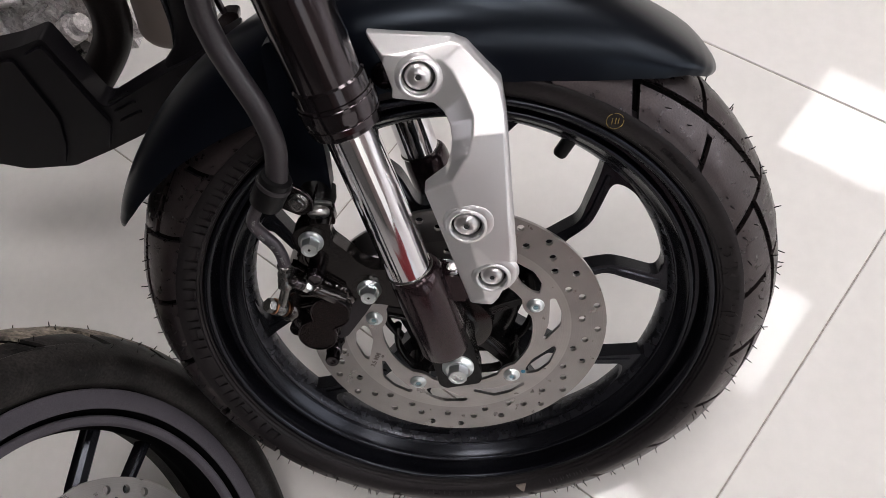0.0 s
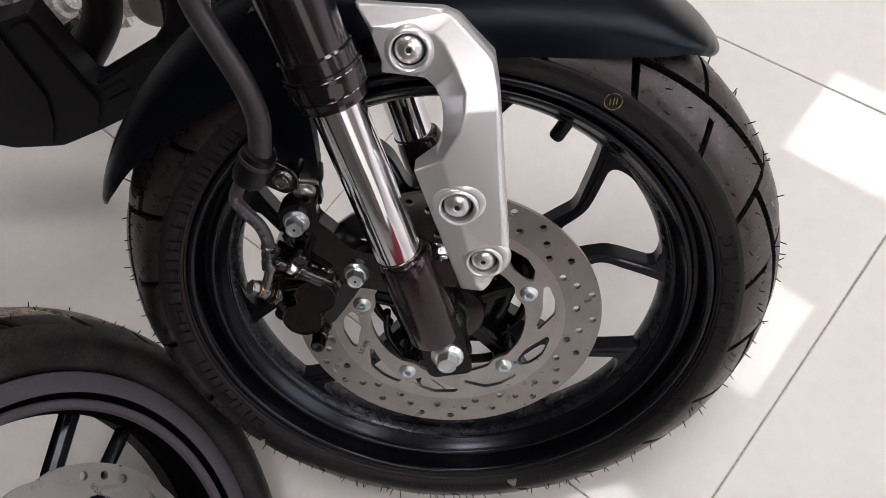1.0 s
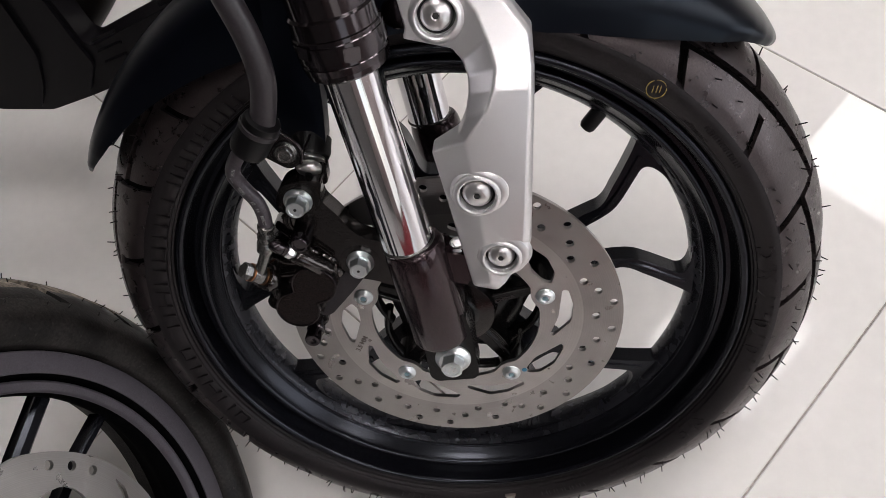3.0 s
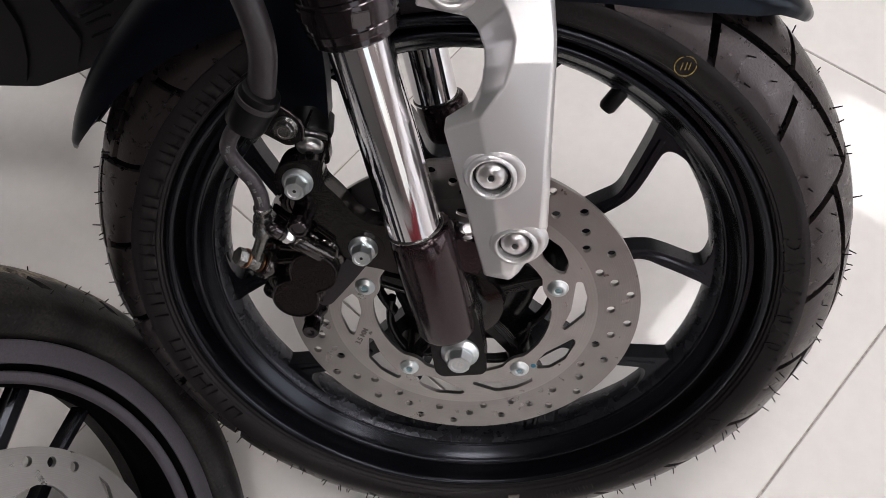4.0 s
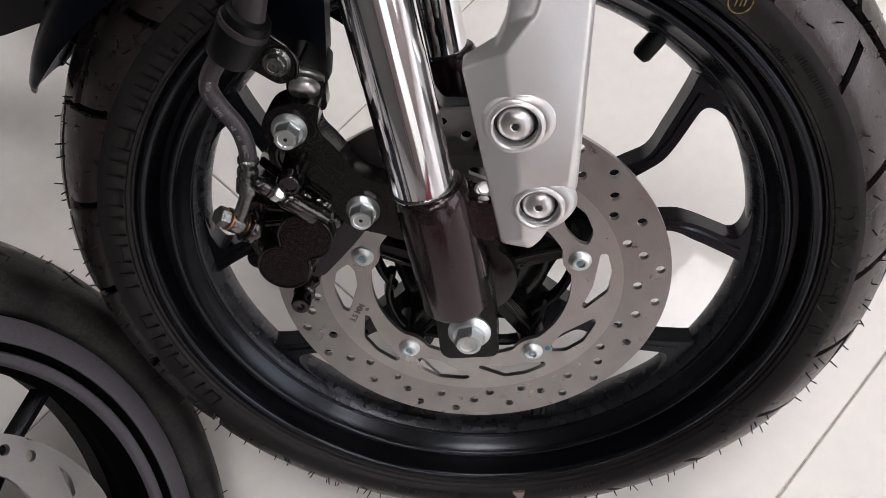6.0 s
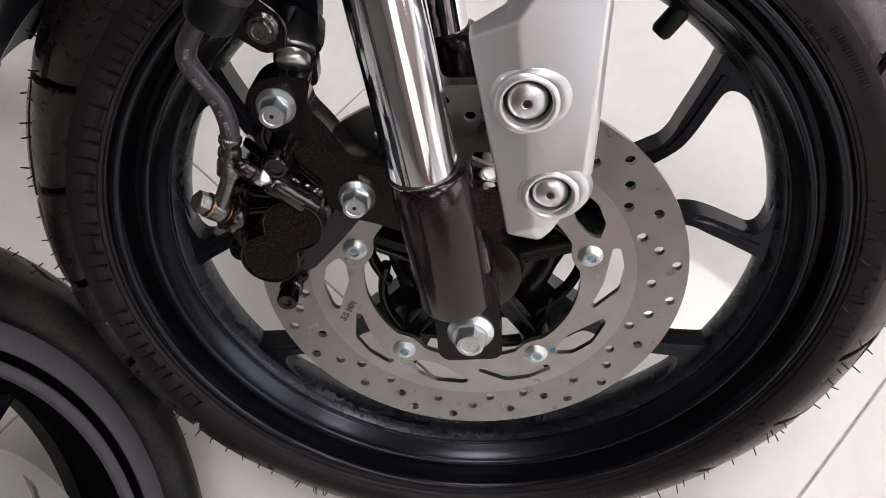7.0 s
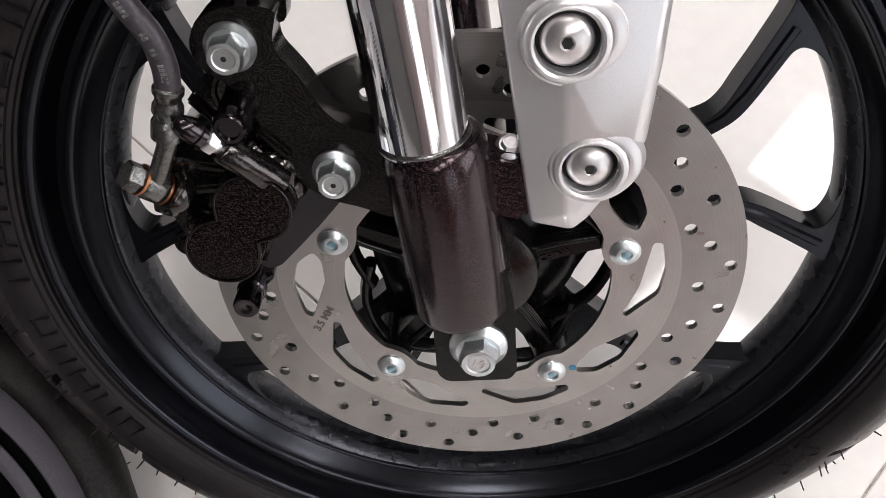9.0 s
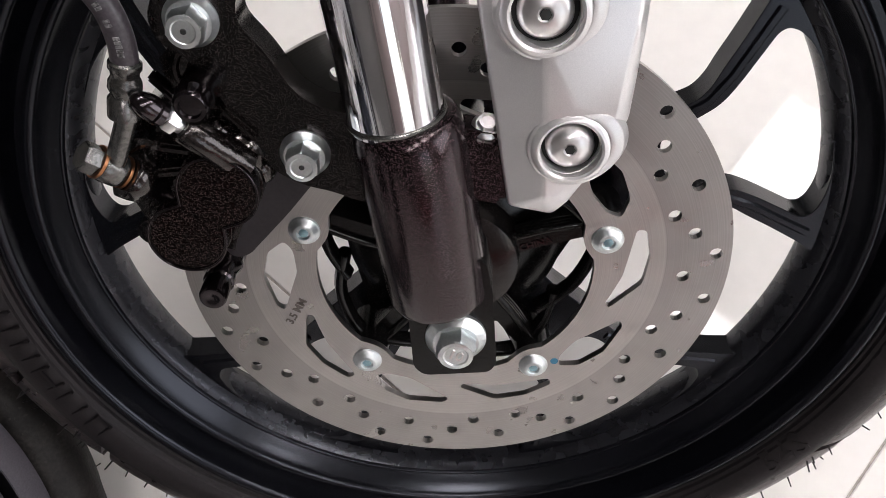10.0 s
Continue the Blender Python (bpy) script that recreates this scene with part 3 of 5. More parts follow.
def spoke_leg(bm, pts, widths, near, far):
    """A cast spoke leg along pts (radius, degrees); near and far are its faces' y at each point."""
    rings = []
    P = [Vector((r * math.cos(radians(a)), 0, r * math.sin(radians(a)))) for r, a in pts]
    for i, p in enumerate(P):
        d = (P[min(i + 1, len(P) - 1)] - P[max(i - 1, 0)]).normalized()
        side = Vector((-d.z, 0, d.x))
        w, y0, y1 = widths[i] / 2, near[i], far[i]
        c = min(w * 0.55, 0.0035)
        ring = [(-w, y0 + c), (-w + c, y0), (w - c, y0), (w, y0 + c), (w * 0.8, (y0 + y1) / 2), (w, y1 - c), (w - c, y1), (-w + c, y1), (-w, y1 - c), (-w * 0.8, (y0 + y1) / 2)]
        rings.append([p + side * u + Vector((0, y, 0)) for u, y in ring])
    skin(bm, rings)


def rim_mesh():
    def arc(r, y, size, a0, a1, n):
        """Rounded lip: angles from straight out of the wheel's side (0) towards the hub (90)."""
        return [(r - size * math.sin(radians(a0 + (a1 - a0) * k / n)), y - size * math.cos(radians(a0 + (a1 - a0) * k / n))) for k in range(n + 1)]
    half = [(0.2312, 0.0150)] + arc(0.2296, 0.0122, 0.0038, -80, 80, 9) + [(0.2250, 0.0160), (0.2238, 0.0225), (0.2218, 0.0262), (0.2184, 0.0264), (0.2174, 0.0244)]
    half += arc(0.2142, 0.0238, 0.0030, -85, 75, 8) + [(0.2104, 0.0254), (0.2066, 0.0300)] + arc(0.2035, 0.0352, 0.0014, -10, 70, 5)
    half += [(0.2000, 0.0400), (0.1980, 0.0470), (0.1976, 0.0540)]
    far = [(0.2010, 0.0580), (0.2100, 0.0645), (0.2190, 0.0740), (0.2245, 0.0830), (0.2276, 0.0920), (0.2298, 0.0980), (0.2320, 0.0998), (0.2336, 0.0985), (0.2312, 0.0945)]
    section = half + far + [(0.2284, 0.0880), (0.2180, 0.0680), (0.2080, 0.0520), (0.2230, 0.0300)]
    return lathe(section, 160, loop=True)


def spoke_mesh():
    """One forked spoke along x: a broad stem that opens round a window with full corners."""
    side = [(0.046, 24.0), (0.070, 16.5), (0.100, 15.2), (0.127, 13.8), (0.139, 13.2), (0.147, 14.4), (0.156, 16.7), (0.167, 18.8), (0.178, 20.8), (0.188, 22.4), (0.197, 24.0), (0.2045, 25.0), (0.2050, 20.0), (0.2050, 15.0), (0.2050, 10.0), (0.2050, 5.0)]
    hole = [(0.1130, 3.5), (0.1145, 7.2), (0.1220, 8.8), (0.1350, 9.2), (0.1480, 10.0), (0.1600, 12.5), (0.1760, 15.8), (0.1835, 17.1), (0.1880, 17.0), (0.1915, 15.8), (0.1942, 13.6), (0.1962, 10.0), (0.1968, 3.0)]

    def both(pts):
        full = pts + [(r, -a) for r, a in reversed(pts)]
        return [Vector((r * math.cos(radians(a)), r * math.sin(radians(a)))) for r, a in full]
    bm = plate(rounded(both(side), 0.006, 4), [rounded(both(hole), 0.006, 4)], 0.0425, 0.0590, 0.0032)
    # raised lips along the branches
    for s in (1, -1):
        spoke_leg(bm, [(0.122, s * 11.2), (0.143, s * 11.8), (0.158, s * 14.4), (0.176, s * 18.0), (0.190, s * 20.2)], [0.0060, 0.0056, 0.0052, 0.0052, 0.0060], [0.0412] * 5, [0.0450] * 5)
    # a cast web behind the stem
    spoke_leg(bm, [(0.040, 0), (0.075, 0), (0.104, 0)], [0.030, 0.024, 0.018], [0.055, 0.056, 0.057], [0.074, 0.070, 0.064])
    return bm


def hub_mesh():
    bm = turned((0, 0, 0), (0, 1, 0), [(0.024, 0.004), (0.032, 0.006), (0.034, 0.02), (0.040, 0.035), (0.044, 0.045), (0.044, 0.068), (0.036, 0.085), (0.030, 0.105), (0.022, 0.108)], 48)
    return bm


def disc_arm_mesh():
    """One arm of the hub that carries the disc, lying along x: a boss and a tapered beam with a raised ridge."""
    bm = turned((0.0764, 0.020, 0), (0, -1, 0), [(0.0115, -0.012), (0.0112, 0.002), (0.0105, 0.0165), (0.0092, 0.0178)], 28)
    beam = rounded([(0.0200, 0.0075), (0.0420, 0.0058), (0.0660, 0.0052), (0.0740, 0.0060), (0.0740, -0.0060), (0.0660, -0.0048), (0.0420, -0.0050), (0.0200, -0.0065)], 0.0020, 3)
    plate(beam, [], 0.0122, 0.0340, 0.0022, bm)
    tube([(0.0230, 0.0128, 0.0062), (0.0450, 0.0122, 0.0048), (0.0690, 0.0110, 0.0046)], 0.0015, 10, bm, 4)
    return bm


def arm_rib_mesh():
    """The slim cast ribs that fan out from the arm's boss: two to its neighbours and one to the hub."""
    bm = bmesh.new()
    for line in (((0.0735, -5.0), (0.0700, -16.0), (0.0640, -33.0), (0.0560, -54.0)), ((0.0690, 4.0), (0.0640, 16.0), (0.0570, 33.0)), ((0.0660, 3.5), (0.0500, 6.0), (0.0340, 8.5))):
        for y, r in ((0.0120, 0.0024), (0.0138, 0.0029), (0.0160, 0.0034)):
            tube([(q * math.cos(radians(a)), y, q * math.sin(radians(a))) for q, a in line], r, 10, bm, 4)
    turned((0.0690, 0.020, 0.0030), (0, -1, 0), [(0.0075, -0.006), (0.0060, 0.004), (0.0046, 0.0085), (0.0, 0.0095)], 20, bm)
    return bm


def arm_web_mesh():
    """The recessed pocket floor between the arm and its ribs."""
    return plate(rounded([(0.0250, 0.0080), (0.0690, 0.0060), (0.0690, -0.0060), (0.0300, -0.0500), (0.0140, -0.0340)], 0.004), [], 0.0300, 0.0360, 0.0012)


def brake_disc_mesh():
    def pol(r, a):
        return Vector((r * math.cos(radians(a)), r * math.sin(radians(a))))
    R, bolt = 0.1345, 0.0764
    outer = [pol(R, 2 * k) for k in range(180)]
    inner = []
    for k in range(5):
        c = 18 + 72 * k
        for d in range(-36, 36, 3):
            inner.append(pol(0.0685 if abs(d) > 9 else 0.0685 - 0.0035 * math.cos(radians(d * 10)), c + d))
    holes = [inner]
    for k in range(5):
        c = 18 + 72 * k
        # two slots beside each boss, with a leg between the bosses
        for s in (-1, 1):
            w = [(0.0905, -1.0), (0.0950, 0.0), (0.0958, 10.0), (0.0938, 20.0), (0.0818, 32.0), (0.0786, 30.5), (0.0800, 25.5), (0.0832, 17.0), (0.0875, 4.0)]
            if s < 0:
                w = [(0.0850, 7.0), (0.0925, 12.5), (0.0958, 22.0), (0.0942, 34.0), (0.0908, 36.0), (0.0838, 28.5), (0.0784, 20.0), (0.0800, 10.5)]
            loop = [pol(r, c - s * a) for r, a in w]
            if s > 0:
                loop.reverse()
            holes.append(rounded(loop, 0.0026, 3))
    radii = (0.1268, 0.1170, 0.1090, 0.1225, 0.1088, 0.1170, 0.1272, 0.1128)
    small = []
    for k in range(56):
        p = pol(radii[k % 8], 46.2 - k * 360 / 56)
        small.append(circle2(p.x, p.y, 0.0033, 12))
    return outer, holes, small


motorcycle = thing("motorcycle", BIKE, "black and silver motorcycle leaning on its stand on the tiled floor", "motorcycle", "motorcycles")
front_wheel = part("front_wheel", rim_mesh(), RIMBLACK, motorcycle, "satin black cast wheel with five forked spokes")
part("rim_barrel", lathe([(0.2030, 0.0350), (0.2012, 0.0362), (0.1994, 0.0383), (0.1973, 0.0414), (0.1950, 0.0455), (0.1940, 0.0500), (0.1942, 0.0560), (0.1958, 0.0605), (0.2030, 0.0640), (0.2050, 0.0610), (0.1995, 0.0530), (0.2045, 0.0400)], 160, loop=True), RIMDUST, front_wheel, "dusty inner barrel of the rim")
_spoke = to_mesh("spoke", spoke_mesh(), RIMBLACK)
for _k in range(5):
    _o = new("spoke", _spoke)
    _o.parent = front_wheel
    _o.matrix_local = Matrix.Rotation(-radians(20.8 + 72 * _k), 4, "Y")
part("hub_shell", turned((0, 0, 0), (0, 1, 0), [(0.030, 0.020), (0.050, 0.025), (0.057, 0.031), (0.059, 0.070), (0.048, 0.082), (0.030, 0.086)], 60), HUBBLACK, front_wheel)
part("hub", hub_mesh(), CASTBLACK, front_wheel, "black cast hub with arms for the disc")
for _name, _bm in (("disc_arm", disc_arm_mesh()), ("arm_rib", arm_rib_mesh()), ("arm_web", arm_web_mesh())):
    _arm = to_mesh(_name, _bm, HUBBLACK)
    for _k in range(5):
        _o = new(_name, _arm)
        _o.parent = front_wheel
        _o.matrix_local = Matrix.Rotation(-radians(18 + 72 * _k), 4, "Y")
tyre = part("tyre", tyre_mesh(), RUBBER, front_wheel, "new black rubber tyre with moulded side lettering", sharp=radians(30))
# each step of the pattern: a long and a short shoulder block, the bridge over the short groove, and the crown blocks
_st = 360 / 11
tread_blocks(front_wheel, TREADRUBBER, 11, [
    (0.75, _st / 2 - 0.7, 0.0, (0.63, 0.535), 6.5, 6, 0.0), (_st / 2 + 0.7, _st - 0.75, 0.0, (0.525, 0.42), 6.5, 6, 0.0),
    (_st / 2 - 1.1, _st / 2 + 1.1, 0.44, 0.53, 6.5, 2, 0.0),
    (0.4, _st / 2 + 1.5, (0.71, 0.60), 0.985, 6.5, 4, 0.0), (_st / 2 + 2.6, _st - 0.4, (0.59, 0.49), 0.985, 6.5, 4, 0.0),
    (-1.0, -_st / 2 + 0.8, 2.0, 1.40, 3.6, 6, 0.5), (-_st / 2 - 0.8, -_st + 1.0, 2.0, 1.40, 3.6, 6, 0.5), (-1.0, -_st + 1.0, 1.30, 1.015, 3.6, 3, 0.5)], 19.0)
# a near-black sheet gives the grooves their shade
part("groove_floor", lathe([on_tread(k / 10, -0.0046) for k in range(1, 20)] + [on_tread(k / 10, -0.0064) for k in range(19, 0, -1)], 180, loop=True), GROOVESHADE, front_wheel, "floor of the tread grooves, blackened for shade")
tagged(part("rubber_hairs", rubber_hairs(300, 3), RUBBER, front_wheel, "short rubber moulding hairs"), kind="stuff")

_outer, _holes, _small = brake_disc_mesh()
brake_disc = part("brake_disc", plate(_outer, _holes + _small, -0.002, 0.0016), DISCSTEEL, front_wheel, "drilled bare steel brake disc", sharp=radians(25))
brake_disc.location = (0.0002, 0.0, 0.0018)
for _k in range(5):
    _a = radians(18 + 72 * _k)
    cone_bolt("disc_bolt", (0.0764 * math.cos(_a), -0.0022, 0.0764 * math.sin(_a) + 0.0014), (0, -1, 0), 0.0078, front_wheel)


# ---- fork ----
FORK_AT = Vector((-0.0330, -0.0385, 0.150))
FORK_WAY = Vector((-0.172, -0.0206, 1.0)).normalized()


def fork_point(z, dx=0.0):
    return FORK_AT + FORK_WAY * ((z - 0.15) / FORK_WAY.z) + Vector((dx, 0, 0))


def fork_leg(mirror, label):
    def at(z, dx=0.0):
        p = fork_point(z, dx)
        return Vector((p.x, 2 * YC - p.y, p.z)) if mirror else p
    way = Vector((FORK_WAY.x, -FORK_WAY.y, FORK_WAY.z)) if mirror else FORK_WAY
    s = -1 if mirror else 1

    def h(z, z0):
        return (z - z0) / FORK_WAY.z
    bm = turned(at(0.0, 0.0035), way, [(0.0215, h(0.018, 0)), (0.0228, h(0.021, 0)), (0.0226, h(0.094, 0)), (0.0223, h(0.0985, 0)), (0.0216, h(0.1025, 0)), (0.0206, h(0.1055, 0)), (0.0196, h(0.1070, 0)), (0.0180, h(0.1075, 0))], 48)
    # the flat lug that clamps the axle
    lug = rounded([(-0.0230, 0.045), (-0.0212, 0.018), (-0.0180, -0.0205), (-0.0130, -0.0255), (0.0175, -0.0222), (0.0205, -0.0165), (0.0165, 0.024), (0.012, 0.045)], 0.006)
    y0, y1 = -0.046, -0.024
    if mirror:
        y0, y1 = 2 * YC - y0, 2 * YC - y1
    if not mirror:
        bar(at(0.100, 0.0225) + Vector((0, 0.010, 0)), at(0.006, 0.0195) + Vector((0, 0.012, 0)), 0.0075, 0.020, 0.0022, bm)
    lower = part("fork_lower", bm, FORKBLACK, motorcycle, label)
    part("axle_clamp", plate(lug, [], y0, y1, 0.0030), HUBBLACK, lower, "glossy black clamp round the axle")
    part("stanchion", lathe([(0.0187, 0), (0.0187, -h(0.30, 0.105)), (0.0180, -h(0.31, 0.105))], 64), CHROME, lower, "polished chrome fork tube", m=aim(at(0.105), way))
    part("outer_tube", turned(at(0.270), way, [(0.0240, 0), (0.0245, 0.003), (0.0245, 0.30), (0.020, 0.32)], 56), TUBEBLACK, lower, "glossy black upper fork tube")
    seal = part("dust_seal", turned(at(0.241), way, [(0.0180, 0), (0.0232, 0.0002), (0.0258, 0.0022), (0.0258, 0.0050), (0.0268, 0.0056), (0.0272, 0.0100), (0.0266, 0.0106), (0.0266, 0.0128), (0.0278, 0.0134),
                                                     (0.0280, 0.0240), (0.0274, 0.0246), (0.0274, 0.0270), (0.0264, 0.0276), (0.0262, 0.0380), (0.0245, 0.0395)], 56), TUBEBLACK, lower, "black ribbed dust seal collar", sharp=radians(18))
    for k in range(3):
        a = radians(-100 + 62 * k)
        d = Vector((math.sin(a), -s * math.cos(a), 0))
        part("seal_tab", block((0.010, 0.0014, 0.0085), 0.0006, aim(at(0.241) + way * 0.0187 + d * 0.0281, d)), TUBEBLACK, seal)
    part("seal_lip", turned(at(0.1072), way, [(0.0185, -0.001), (0.0197, -0.0004), (0.0198, 0.0004), (0.0193, 0.0011), (0.0187, 0.0014)], 48), FITTING, lower)
    return lower


right_leg = fork_leg(False, "flecked black lower fork leg with axle clamp")
left_leg = fork_leg(True, "black lower fork leg on the far side")
axle = flange_bolt("axle_bolt", (0.0010, -0.0462, 0.0005), (0.0, -1, 0.0), 0.0092, ZINC, motorcycle, "zinc-plated axle bolt with flanged six-sided head", flange=1.5, height=0.95, dot=False, turn=0.3)
_w = lettering("10", 0.0070, 0.0006, 1.0)
bmesh.ops.transform(_w, matrix=pose(0.0010, -0.0592, 0.0005, 0, 20, 0), verts=_w.verts)
part("head_mark", _w, BRIGHT, axle, "raised figures on the bolt head")
# the lug that carries the silver cover, beside the leg
part("cover_lug", block((0.026, 0.018, 0.031), 0.003, pose(0.0080, -0.033, 0.0855, 0, 10, 0)), FORKBLACK, motorcycle)

# ---- silver cover beside the fork ----
# the cover's outer edge, its creases and its flat faces (x, y, z)
COVER_EDGE = {
    "o1": (-0.0302, -0.0067, 0.2934), "o2": (0.0300, -0.0095, 0.2850), "o3": (0.0396, -0.0110, 0.2803), "o4": (0.0611, -0.0212, 0.2524), "o5": (0.0627, -0.0298, 0.2325),
    "o6": (0.0627, -0.0351, 0.2195), "o7": (0.0612, -0.0475, 0.1468), "o8": (0.0608, -0.0475, 0.1130), "o9": (0.0539, -0.0475, 0.0965), "o10": (0.0425, -0.0475, 0.0755),
    "o11": (0.0370, -0.0475, 0.0695), "o12": (0.0195, -0.0435, 0.0700), "o13": (-0.0030, -0.0425, 0.1815), "o14": (0.0148, -0.0384, 0.1914), "o15": (0.0192, -0.0343, 0.2006),
    "o16": (0.0216, -0.0290, 0.2138), "o17": (0.0214, -0.0254, 0.2248), "o18": (0.0179, -0.0230, 0.2349), "o19": (0.0121, -0.0235, 0.2426), "o20": (-0.0171, -0.0254, 0.2505),
    "o21": (-0.0157, -0.0240, 0.2563), "o22": (-0.0204, -0.0171, 0.2742)}
COVER_CREASE = {
    "r1": (-0.0189, -0.0210, 0.2805), "r2": (0.0218, -0.0231, 0.2741), "r3": (0.0280, -0.0255, 0.2669), "r4": (0.0341, -0.0305, 0.2516), "r5": (0.0390, -0.0369, 0.2354),
    "r6": (0.0373, -0.0408, 0.2234), "r7": (0.0327, -0.0451, 0.2103), "r8": (0.0193, -0.0508, 0.1931), "s2": (0.0288, -0.0158, 0.2841), "s3": (0.0353, -0.0171, 0.2802),
    "s4": (0.0579, -0.0261, 0.2530), "s5": (0.0601, -0.0338, 0.2357), "s6": (0.0600, -0.0392, 0.2222), "s7": (0.0574, -0.0520, 0.1504), "s8": (0.0560, -0.0515, 0.1161),
    "s9": (0.0491, -0.0505, 0.1007), "s10": (0.0382, -0.0495, 0.0786), "m1": (0.0267, -0.0525, 0.1409), "m2": (0.0325, -0.0515, 0.0797), "n1": (0.0393, -0.0531, 0.1198)}
COVER_FACES = ("o1 o2 s2 r1", "r1 s2 s3 r2", "r2 s3 s4 r3", "r3 s4 r4", "r4 s4 s5 r5", "r5 s5 s6 r6", "r6 s6 s7 r7", "r7 s7 n1 m1 r8", "s7 s8 n1", "n1 s8 s9 s10 m2 m1",
               "o2 o3 s3 s2", "o3 o4 s4 s3", "o4 o5 s5 s4", "o5 o6 s6 s5", "o6 o7 s7 s6", "o7 o8 s8 s7", "o8 o9 s9 s8", "o9 o10 s10 s9", "o10 o11 m2 s10", "o11 o12 m2",
               "o12 o13 r8 m1 m2", "o13 o14 r8", "o14 o15 r7 r8", "o15 o16 r6 r7", "o16 o17 r5 r6", "o17 o18 r4 r5", "o18 o19 r3 r4", "o19 r2 r3", "o19 o20 o21 o22 r1 r2", "o22 o1 r1")
COVER_BOLTS = [(0.0258, 0.1535, 0.0118), (0.0402, 0.1022, 0.0110), (0.0042, 0.2640, 0.0118)]


def cover_y(z):
    return -0.0525 + 0.33 * max(0.0, z - 0.185) if z > 0.19 else -0.0525 + 0.33 * max(0.0, z - 0.18) ** 2 / 0.02


def cover_mesh():
    bm = bmesh.new()
    vs = {k: bm.verts.new(p) for k, p in (*COVER_EDGE.items(), *COVER_CREASE.items())}
    edge = list(COVER_EDGE)
    back = {k: bm.verts.new((vs[k].co.x, vs[k].co.y + 0.016, vs[k].co.z)) for k in edge}
    for f in COVER_FACES:
        bm.faces.new([vs[k] for k in f.split()])
    for a, b in zip(edge, edge[1:] + edge[:1]):
        bm.faces.new((vs[b], vs[a], back[a], back[b]))
    bm.faces.new([back[k] for k in edge])
    bmesh.ops.recalc_face_normals(bm, faces=bm.faces)
    sharp = [e for e in bm.edges if e.calc_face_angle(0) > radians(7)]
    bmesh.ops.bevel(bm, geom=sharp, offset=0.0016, segments=3, profile=0.5, affect="EDGES", clamp_overlap=True)
    return bm


def cut_round(bm, cuts):
    """The bmesh with round pits cut into it: each cut is (origin, way, radius), the pit running behind the origin."""
    me = bpy.data.meshes.new("tmp")
    bmesh.ops.recalc_face_normals(bm, faces=bm.faces)
    bm.to_mesh(me)
    bm.free()
    ob = new("tmp", me)
    knives = []
    for origin, way, r in cuts:
        kb = turned(origin, way, [(r, 0.0), (r, 0.03)], 48)
        bmesh.ops.recalc_face_normals(kb, faces=kb.faces)
        km = bpy.data.meshes.new("tmp")
        kb.to_mesh(km)
        kb.free()
        k = new("tmp", km)
        mod = ob.modifiers.new("cut", "BOOLEAN")
        mod.operation, mod.object, mod.solver = "DIFFERENCE", k, "EXACT"
        knives.append(k)
    dg = bpy.context.evaluated_depsgraph_get()
    out = bmesh.new()
    out.from_mesh(ob.evaluated_get(dg).to_mesh())
    ob.evaluated_get(dg).to_mesh_clear()
    for o in (ob, *knives):
        data = o.data
        bpy.data.objects.remove(o)
        bpy.data.meshes.remove(data)
    return out


_pits = []
for _x, _z, _r in COVER_BOLTS:
    _y = cover_y(_z) + (0.0066 if _z > 0.2 else 0.0070)
    _pits.append((Vector((_x, _y, _z)), Vector((0, -1, 0.15)) if _z > 0.2 else Vector((-0.05, -1, 0.0)), _r))
fork_cover = part("fork_cover", cut_round(cover_mesh(), _pits), SILVER, motorcycle, "silver painted cover plate beside the fork", sharp=radians(60))
_wn = fork_cover.modifiers.new("flat_faces", "WEIGHTED_NORMAL")
_wn.weight, _wn.keep_sharp = 90, True
for (_p, _way, _r), (_x, _z, _) in zip(_pits, COVER_BOLTS):
    _way = _way.normalized()
    # a raised ring round each bolt, the lower two with a flank drawn out to their outer side
    _o = Vector((_x, cover_y(_z) + 0.001, _z))
    _ring = lathe([(_r + c, -h) for c, h in ((0.0058, -0.004), (0.0046, -0.0004), (0.0034, 0.0010), (0.0024, 0.0020), (0.0014, 0.0022), (0.0004, 0.0016), (0.0, -0.004))], 64, loop=True)
    bmesh.ops.transform(_ring, matrix=aim(_o, _way), verts=_ring.verts)
    part("bolt_ring", _ring, SILVER, fork_cover)
    if _z < 0.2:
        _ring = lathe([(_r + c, -h) for c, h in ((0.0066, -0.004), (0.0050, -0.0002), (0.0026, 0.0010), (0.0010, 0.0010), (0.0, -0.004))], 64, loop=True)
        _ring.verts.ensure_lookup_table()
        for _v in _ring.verts:
            if _v.co.x < 0:
                _v.co.x *= 1.24
        bmesh.ops.transform(_ring, matrix=aim(_o, _way) @ Matrix.Rotation(radians(-25), 4, "Y"), verts=_ring.verts)
        part("ring_flank", _ring, SILVER, fork_cover)
    part("bolt_seat", turned(_p, _way, [(_r * 1.03, -0.001), (_r * 1.03, 0.0008), (_r * 0.9, 0.0010), (0, 0.0010)], 36), HOLESHADE, fork_cover)
    button_bolt("cover_bolt", _p + _way * 0.0026, _way, _r * 0.83, BRIGHT, fork_cover, socket=0.22, height=0.42)

part("cover_grommet", turned((-0.0215, -0.0120, 0.2620), (-0.25, -1, 0.1), [(0.0100, -0.012), (0.0100, 0.000), (0.0088, 0.0015), (0.0055, 0.0018), (0.0050, 0.004), (0, 0.0045)], 28), TUBEBLACK, fork_cover, "black rubber grommet behind the cover")

